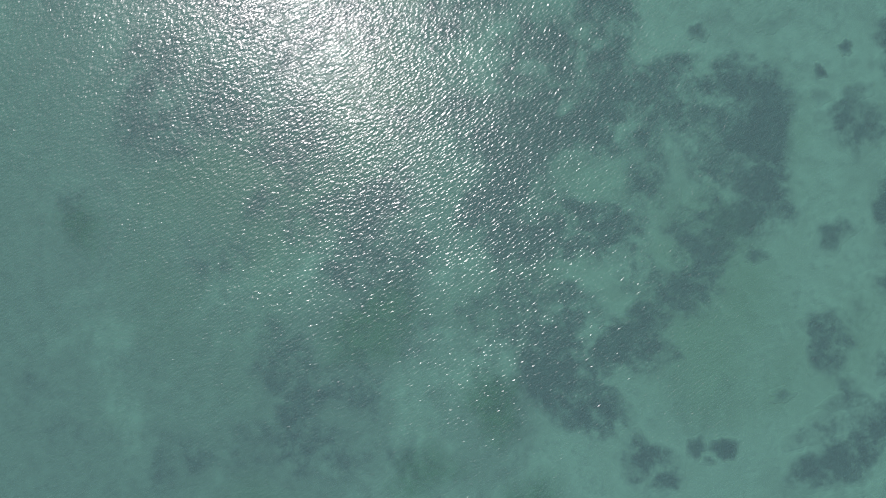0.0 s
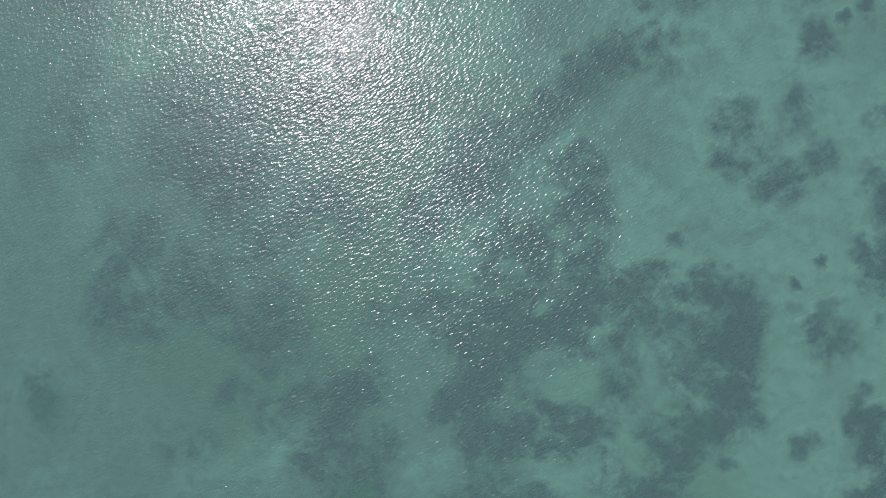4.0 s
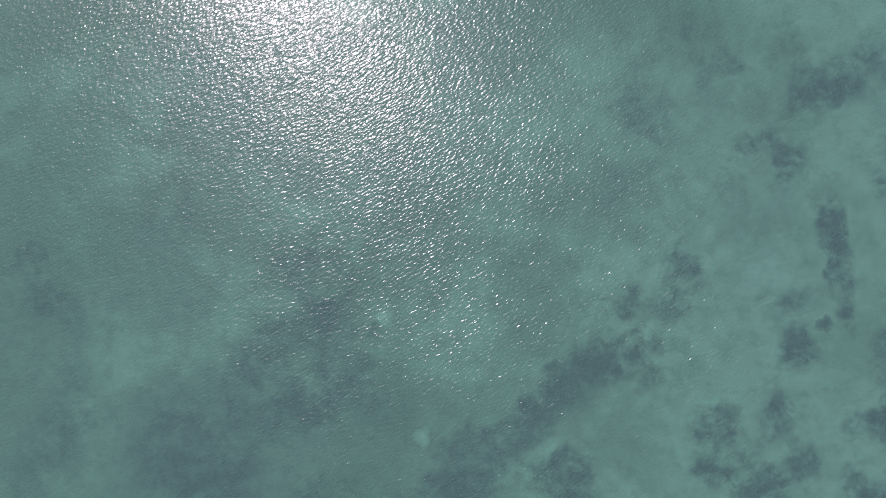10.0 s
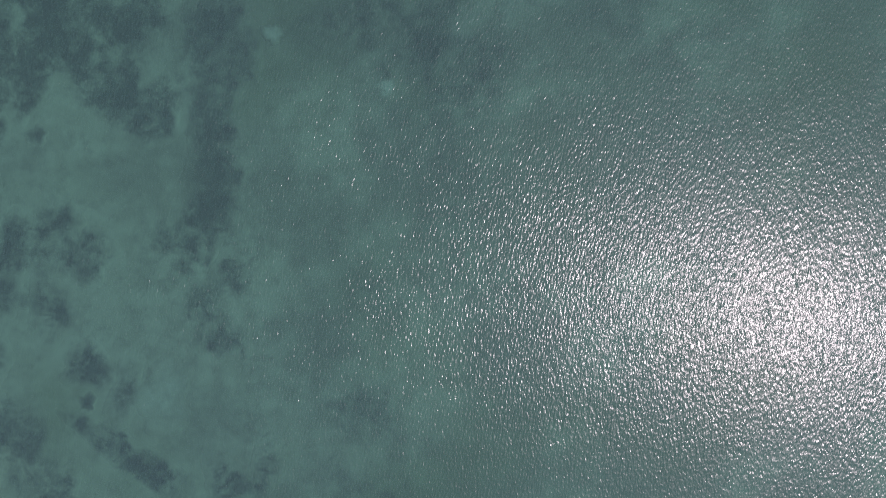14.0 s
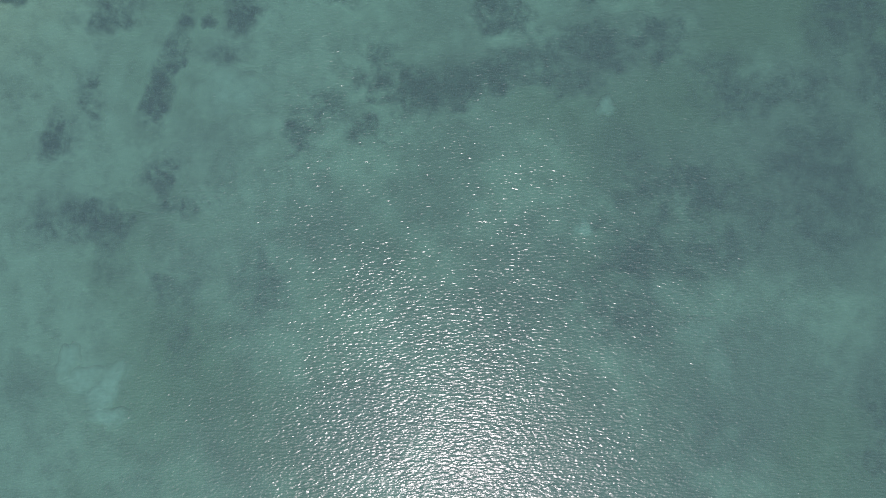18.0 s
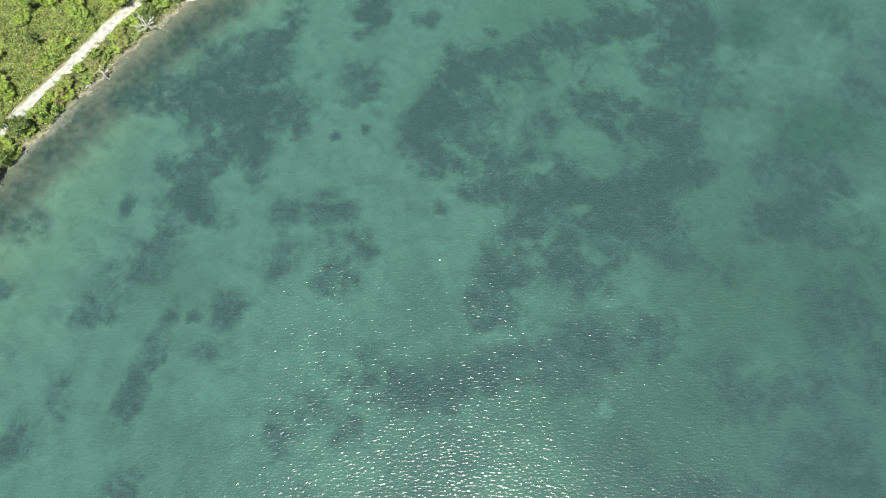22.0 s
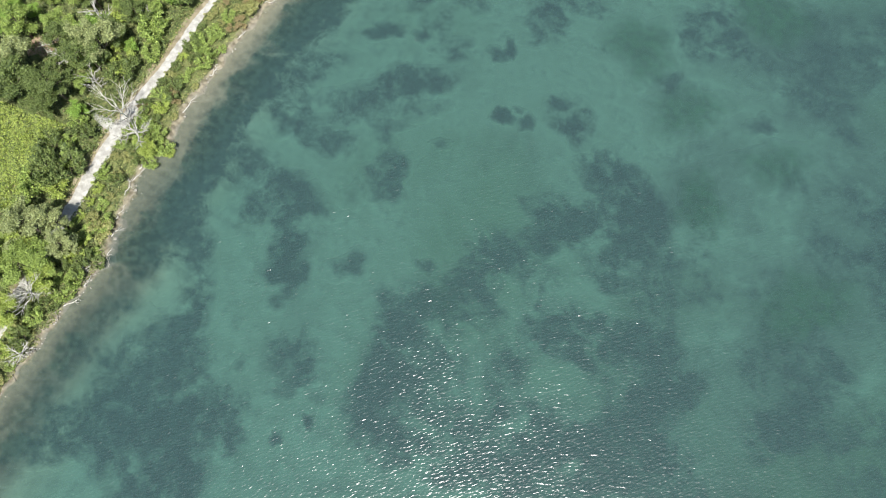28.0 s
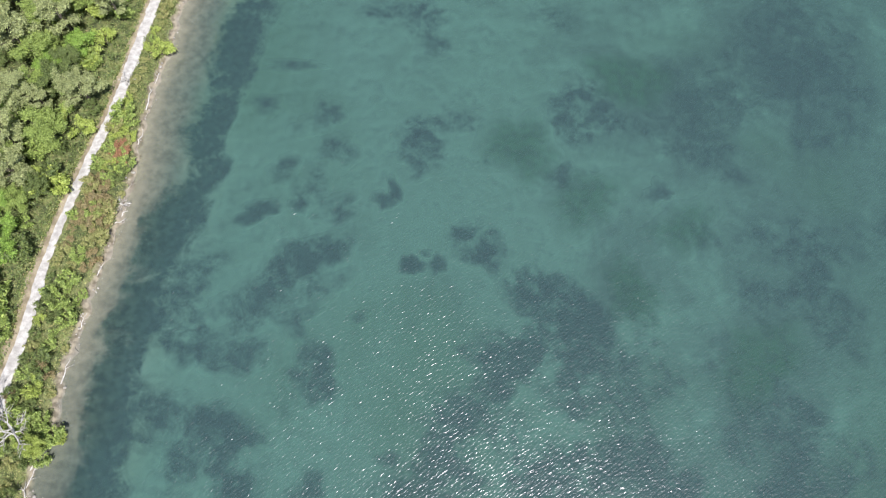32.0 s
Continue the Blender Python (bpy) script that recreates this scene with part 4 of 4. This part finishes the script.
weed_bed(92.3, -29.6, 3.4, 5.7, 3, 0.39)
weed_bed(29.0, -29.7, 5.8, 6.1, 33, 0.80)
weed_bed(49.3, -29.8, 6.8, 5.0, 33, 0.90)
weed_bed(16.6, -29.8, 7.0, 4.7, 33, 1.00)
weed_bed(12.7, -29.9, 3.8, 3.0, 33, 0.70)
weed_bed(23.4, -30.1, 6.1, 5.0, 33, 0.85)
weed_bed(-27.3, -30.1, 3.9, 8.9, 23, 0.75)
weed_bed(-35.4, -30.2, 3.2, 3.8, 33, 0.35)
weed_bed(-0.2, -30.2, 6.6, 4.9, 33, 0.85)
weed_bed(-17.2, -31.3, 3.5, 2.7, 33, 0.60)
weed_bed(60.8, -32.0, 6.6, 4.3, 5, 0.52)
weed_bed(-45.1, -32.1, 3.3, 7.9, -12, 0.88)
weed_bed(45.1, -34.0, 4.7, 3.9, 33, 0.65)
weed_bed(-7.0, -34.6, 5.5, 5.5, 33, 0.85)
weed_bed(29.7, -35.3, 7.0, 4.5, 33, 0.90)
weed_bed(-25.9, -35.6, 3.5, 3.3, 33, 0.60)
weed_bed(-45.3, -36.3, 7.1, 5.8, 83, 0.75)
weed_bed(-39.2, -36.4, 3.1, 8.0, 33, 0.55)
weed_bed(8.8, -37.0, 4.2, 6.8, 33, 0.55)
weed_bed(1.1, -38.9, 4.0, 5.4, 33, 0.55)
weed_bed(80.2, -39.2, 8.8, 5.5, 5, 0.42)
weed_bed(-24.9, -39.4, 2.8, 1.9, 33, 0.50)
weed_bed(63.1, -39.9, 6.6, 4.3, 5, 0.45)
weed_bed(56.7, -40.1, 5.9, 9.1, 33, 0.50)
weed_bed(-6.6, -40.1, 4.3, 4.8, 33, 0.80)
weed_bed(-46.6, -40.1, 4.6, 5.1, -11, 0.60)
weed_bed(23.0, -41.9, 9.2, 3.1, 33, 0.95)
weed_bed(16.5, -42.8, 3.8, 4.3, 33, 0.70)
weed_bed(83.0, -44.1, 5.6, 5.4, 5, 0.45)
weed_bed(-5.0, -44.2, 6.2, 6.9, 33, 0.80)
weed_bed(42.9, -44.5, 5.0, 3.7, 33, 0.45)
weed_bed(28.0, -44.5, 8.0, 5.0, 33, 0.90)
weed_bed(61.8, -44.5, 7.2, 7.7, 33, 0.32)
weed_bed(34.4, -44.8, 5.9, 4.8, 33, 0.65)
weed_bed(-35.6, -45.6, 3.3, 5.5, 33, 0.55)
weed_bed(67.8, -45.7, 4.7, 7.6, 33, 0.32)
weed_bed(75.5, -45.8, 8.8, 8.8, 6, 0.51)
weed_bed(-46.0, -45.9, 7.3, 3.4, 78, 0.60)
weed_bed(-19.3, -46.2, 4.1, 4.3, 33, 0.80)
weed_bed(6.3, -46.2, 6.0, 4.4, 33, 0.70)
weed_bed(1.5, -46.3, 3.3, 3.5, 33, 0.55)
weed_bed(-40.6, -49.0, 3.5, 2.6, 38, 0.35)
weed_bed(-6.1, -49.1, 4.8, 5.5, 33, 0.95)
weed_bed(13.1, -49.1, 6.9, 3.1, 33, 0.95)
weed_bed(22.8, -50.0, 5.7, 3.8, 33, 0.65)
weed_bed(-26.0, -50.0, 1.4, 1.1, 33, 0.50)
weed_bed(-14.1, -50.3, 1.8, 1.3, 17, 0.50)
weed_bed(-18.6, -50.4, 2.8, 1.9, 33, 0.60)
weed_bed(79.7, -51.5, 7.0, 6.3, 5, 0.45)
weed_bed(7.6, -51.8, 6.1, 3.1, 33, 0.90)
weed_bed(-1.7, -52.4, 5.4, 3.2, 33, 0.85)
weed_bed(16.0, -52.7, 4.8, 4.9, 33, 0.80)
weed_bed(-35.6, -52.9, 5.7, 6.0, 33, 0.85)
weed_bed(-13.9, -53.7, 1.0, 1.1, 33, 0.90)
weed_bed(58.6, -54.5, 6.9, 4.5, 33, 0.65)
weed_bed(26.5, -55.1, 9.0, 4.5, 33, 0.60)
weed_bed(38.4, -56.4, 7.6, 2.7, 33, 0.50)
weed_bed(-48.6, -57.0, 8.7, 3.0, 78, 0.65)
weed_bed(-25.3, -57.2, 4.9, 4.7, 33, 1.00)
weed_bed(-17.2, -57.2, 1.0, 1.2, 33, 1.00)
weed_bed(-39.6, -57.8, 8.1, 6.1, 68, 0.90)
weed_bed(3.3, -58.5, 1.5, 1.5, 33, 0.60)
weed_bed(46.9, -58.5, 10.4, 5.1, 33, 0.50)
weed_bed(-31.4, -59.5, 6.7, 5.2, 33, 0.90)
weed_bed(-7.1, -60.1, 2.3, 1.3, 33, 0.35)
weed_bed(53.1, -60.7, 5.9, 4.0, 33, 0.50)
weed_bed(67.8, -60.9, 7.6, 6.7, 33, 0.60)
weed_bed(15.6, -61.4, 5.4, 4.7, 33, 0.75)
weed_bed(35.4, -62.0, 8.6, 3.6, 33, 0.70)
weed_bed(21.9, -62.9, 8.6, 7.9, 33, 0.28)
weed_bed(92.0, -63.7, 8.6, 6.5, 6, 0.41)
weed_bed(-36.4, -64.4, 5.8, 4.9, 33, 0.85)
weed_bed(-43.1, -64.7, 6.6, 4.9, 44, 0.80)
weed_bed(-29.3, -64.8, 5.6, 5.4, 55, 0.95)
weed_bed(30.3, -66.8, 10.5, 5.2, 33, 0.55)
weed_bed(-10.4, -67.3, 5.2, 3.0, 33, 1.00)
weed_bed(74.5, -67.4, 8.4, 8.6, 33, 0.44)
weed_bed(18.1, -67.7, 5.7, 3.7, 33, 0.70)
weed_bed(-49.7, -67.8, 6.8, 2.9, 80, 0.65)
weed_bed(-24.2, -68.2, 3.0, 4.4, 33, 0.65)
weed_bed(65.7, -68.7, 16.2, 13.2, 33, 0.39)
weed_bed(-44.8, -69.2, 3.6, 2.5, 33, 0.65)
weed_bed(-29.9, -69.5, 5.4, 4.0, 33, 0.80)
weed_bed(-5.8, -70.7, 6.1, 3.8, 53, 0.60)
weed_bed(32.1, -70.8, 5.4, 2.7, 33, 0.50)
weed_bed(-1.9, -70.8, 2.9, 2.7, 33, 0.50)
weed_bed(87.7, -71.5, 6.6, 7.7, 5, 0.37)
weed_bed(-16.1, -72.0, 3.1, 4.4, 33, 0.55)
weed_bed(-31.2, -73.7, 3.2, 2.3, 33, 0.60)
weed_bed(47.0, -73.9, 8.3, 5.5, 5, 0.35)
weed_bed(53.9, -74.4, 7.6, 4.6, 33, 0.55)
weed_bed(-35.5, -75.8, 3.0, 2.9, 33, 0.90)
weed_bed(-29.9, -76.0, 3.2, 2.7, 33, 0.60)
weed_bed(-3.0, -76.0, 3.8, 4.5, 33, 0.75)
weed_bed(22.4, -76.2, 5.1, 2.5, 33, 0.50)
weed_bed(-52.0, -76.6, 6.6, 2.8, 83, 0.60)
weed_bed(20.2, -77.5, 11.4, 4.1, 33, 0.65)
weed_bed(-24.6, -78.4, 4.2, 3.3, 33, 0.60)
weed_bed(-12.0, -78.5, 4.7, 3.9, 33, 0.50)
weed_bed(-30.4, -79.2, 4.9, 3.5, 33, 0.75)
weed_bed(60.7, -80.5, 9.2, 7.0, 33, 0.35)
weed_bed(-28.4, -82.9, 4.2, 3.2, 33, 0.65)
weed_bed(6.1, -83.3, 7.7, 4.2, 33, 0.45)
weed_bed(15.8, -83.5, 8.3, 3.7, 33, 0.80)
weed_bed(-36.7, -84.3, 1.5, 2.4, 33, 1.00)
weed_bed(11.0, -84.4, 9.3, 3.3, 33, 0.39)
weed_bed(91.8, -84.6, 9.1, 4.3, 5, 0.32)
weed_bed(-52.9, -85.4, 5.1, 2.5, 87, 0.50)
weed_bed(48.8, -87.3, 17.7, 10.6, -43, 0.35)
weed_bed(-29.5, -87.9, 6.2, 3.8, 33, 0.40)
weed_bed(-13.7, -88.3, 3.0, 4.4, 33, 0.65)
weed_bed(56.5, -89.9, 9.4, 9.2, 78, 0.35)
weed_bed(13.2, -91.5, 6.0, 2.9, 33, 0.50)
weed_bed(95.2, -91.6, 5.4, 6.3, 5, 0.49)
weed_bed(-17.1, -91.7, 1.2, 1.3, 33, 1.00)
weed_bed(-28.5, -92.0, 8.7, 5.3, 43, 0.50)
weed_bed(10.2, -92.1, 4.8, 3.0, 33, 0.28)
weed_bed(3.4, -93.4, 5.7, 3.7, 33, 0.50)
weed_bed(-12.1, -94.3, 4.9, 2.6, 33, 0.45)
weed_bed(-49.1, -94.5, 4.9, 6.7, 56, 0.60)
weed_bed(80.3, -97.6, 13.1, 6.6, 5, 0.28)
weed_bed(4.0, -98.7, 3.8, 2.9, 33, 0.65)
weed_bed(-29.4, -98.9, 5.0, 3.2, 33, 0.60)
weed_bed(-17.9, -101.6, 9.3, 2.9, -77, 0.90)
weed_bed(-42.6, -103.3, 2.6, 2.2, 33, 0.42)
weed_bed(42.2, -104.1, 10.6, 14.2, -42, 0.35)
weed_bed(-43.9, -104.4, 2.6, 1.9, 33, 0.60)
weed_bed(23.0, -107.2, 13.1, 7.1, -42, 0.32)
weed_bed(-25.2, -110.3, 3.0, 5.3, 49, 0.55)
weed_bed(80.2, -110.8, 17.4, 7.0, -43, 0.32)
weed_bed(7.7, -113.1, 14.3, 8.4, -42, 0.28)
weed_bed(-9.9, -114.0, 3.8, 3.8, 33, 0.60)
weed_bed(-3.9, -115.6, 5.8, 2.4, 34, 0.45)
weed_bed(-25.7, -117.6, 4.1, 4.1, 33, 0.60)
weed_bed(11.1, -121.5, 6.6, 6.5, 33, 0.32)
weed_bed(-13.0, -122.9, 4.9, 2.8, 34, 0.50)
weed_bed(-1.2, -125.1, 5.7, 5.5, 33, 0.27)
weed_bed(-16.2, -125.5, 9.4, 3.6, 33, 0.35)
weed_bed(-9.6, -126.1, 7.9, 5.7, 33, 0.24)
weed_bed(-20.0, -128.8, 9.1, 6.9, 33, 0.27)
weed_bed(-9.0, -130.0, 3.5, 3.5, 5, 0.28)
weed_bed(3.6, -130.1, 6.6, 8.7, 33, 0.32)
weed_bed(9.7, -134.9, 11.9, 9.5, 32, 0.22)
weed_bed(0.2, -145.1, 4.6, 2.2, 34, 0.24)
weed_bed(-4.0, -155.1, 6.9, 7.9, 32, 0.17)
weed_bed(11.7, -157.4, 9.8, 6.6, 78, 0.22)
CLEAR = "bare patch of pale marl among the waterweed"


def clearing(x, y, wide, deep, turn, thick):
    return tagged(weed_bed(x, y, wide, deep, turn, thick, "marl_patch", CLEAR), category="marl patch", group="pale clearings")


clearing(-2.6, -144.1, 3.6, 1.8, 35, 0.8)
clearing(-6.1, -143.5, 1.6, 2.6, 20, 0.7)
clearing(45.2, -87.3, 1.2, 1.0, 0, 1.0)
clearing(0.8, -143.6, 2.2, 4.0, 10, 0.9)
clearing(3.6, -146.5, 3.2, 1.6, 40, 0.8)
clearing(71.0, -92.6, 2.2, 4.2, 55, 0.35)
clearing(38.2, -70.6, 1.6, 1.4, 0, 0.7)
clearing(-8.5, -98.5, 5.0, 4.0, 20, 0.45)
clearing(59.5, -88.3, 4.2, 1.9, 12, 0.35)
clearing(66.0, -90.6, 3.2, 2.2, 35, 0.35)
# green algae
def algae(x, y, wide, deep, turn, thick):
    return tagged(weed_bed(x, y, wide, deep, turn, thick, "algae_film", "green film of algae over the lake bed"), category="algae", group="algae films")


algae(13.5, 20.0, 6.0, 7.5, 10, 0.85)
algae(32.5, 33.5, 8.0, 5.5, 0, 1.1)
algae(23.5, 11.0, 7.5, 5.0, 20, 0.75)
algae(38.5, 6.3, 6.0, 4.5, 10, 0.7)
algae(29.0, -4.2, 4.6, 5.6, 30, 0.8)
algae(46.5, -14.2, 8.0, 6.0, 30, 0.9)
algae(-2.8, -31.6, 5.0, 4.0, 0, 0.3)
algae(89.8, -26.4, 4.0, 5.0, 0, 0.6)
grow_beds()
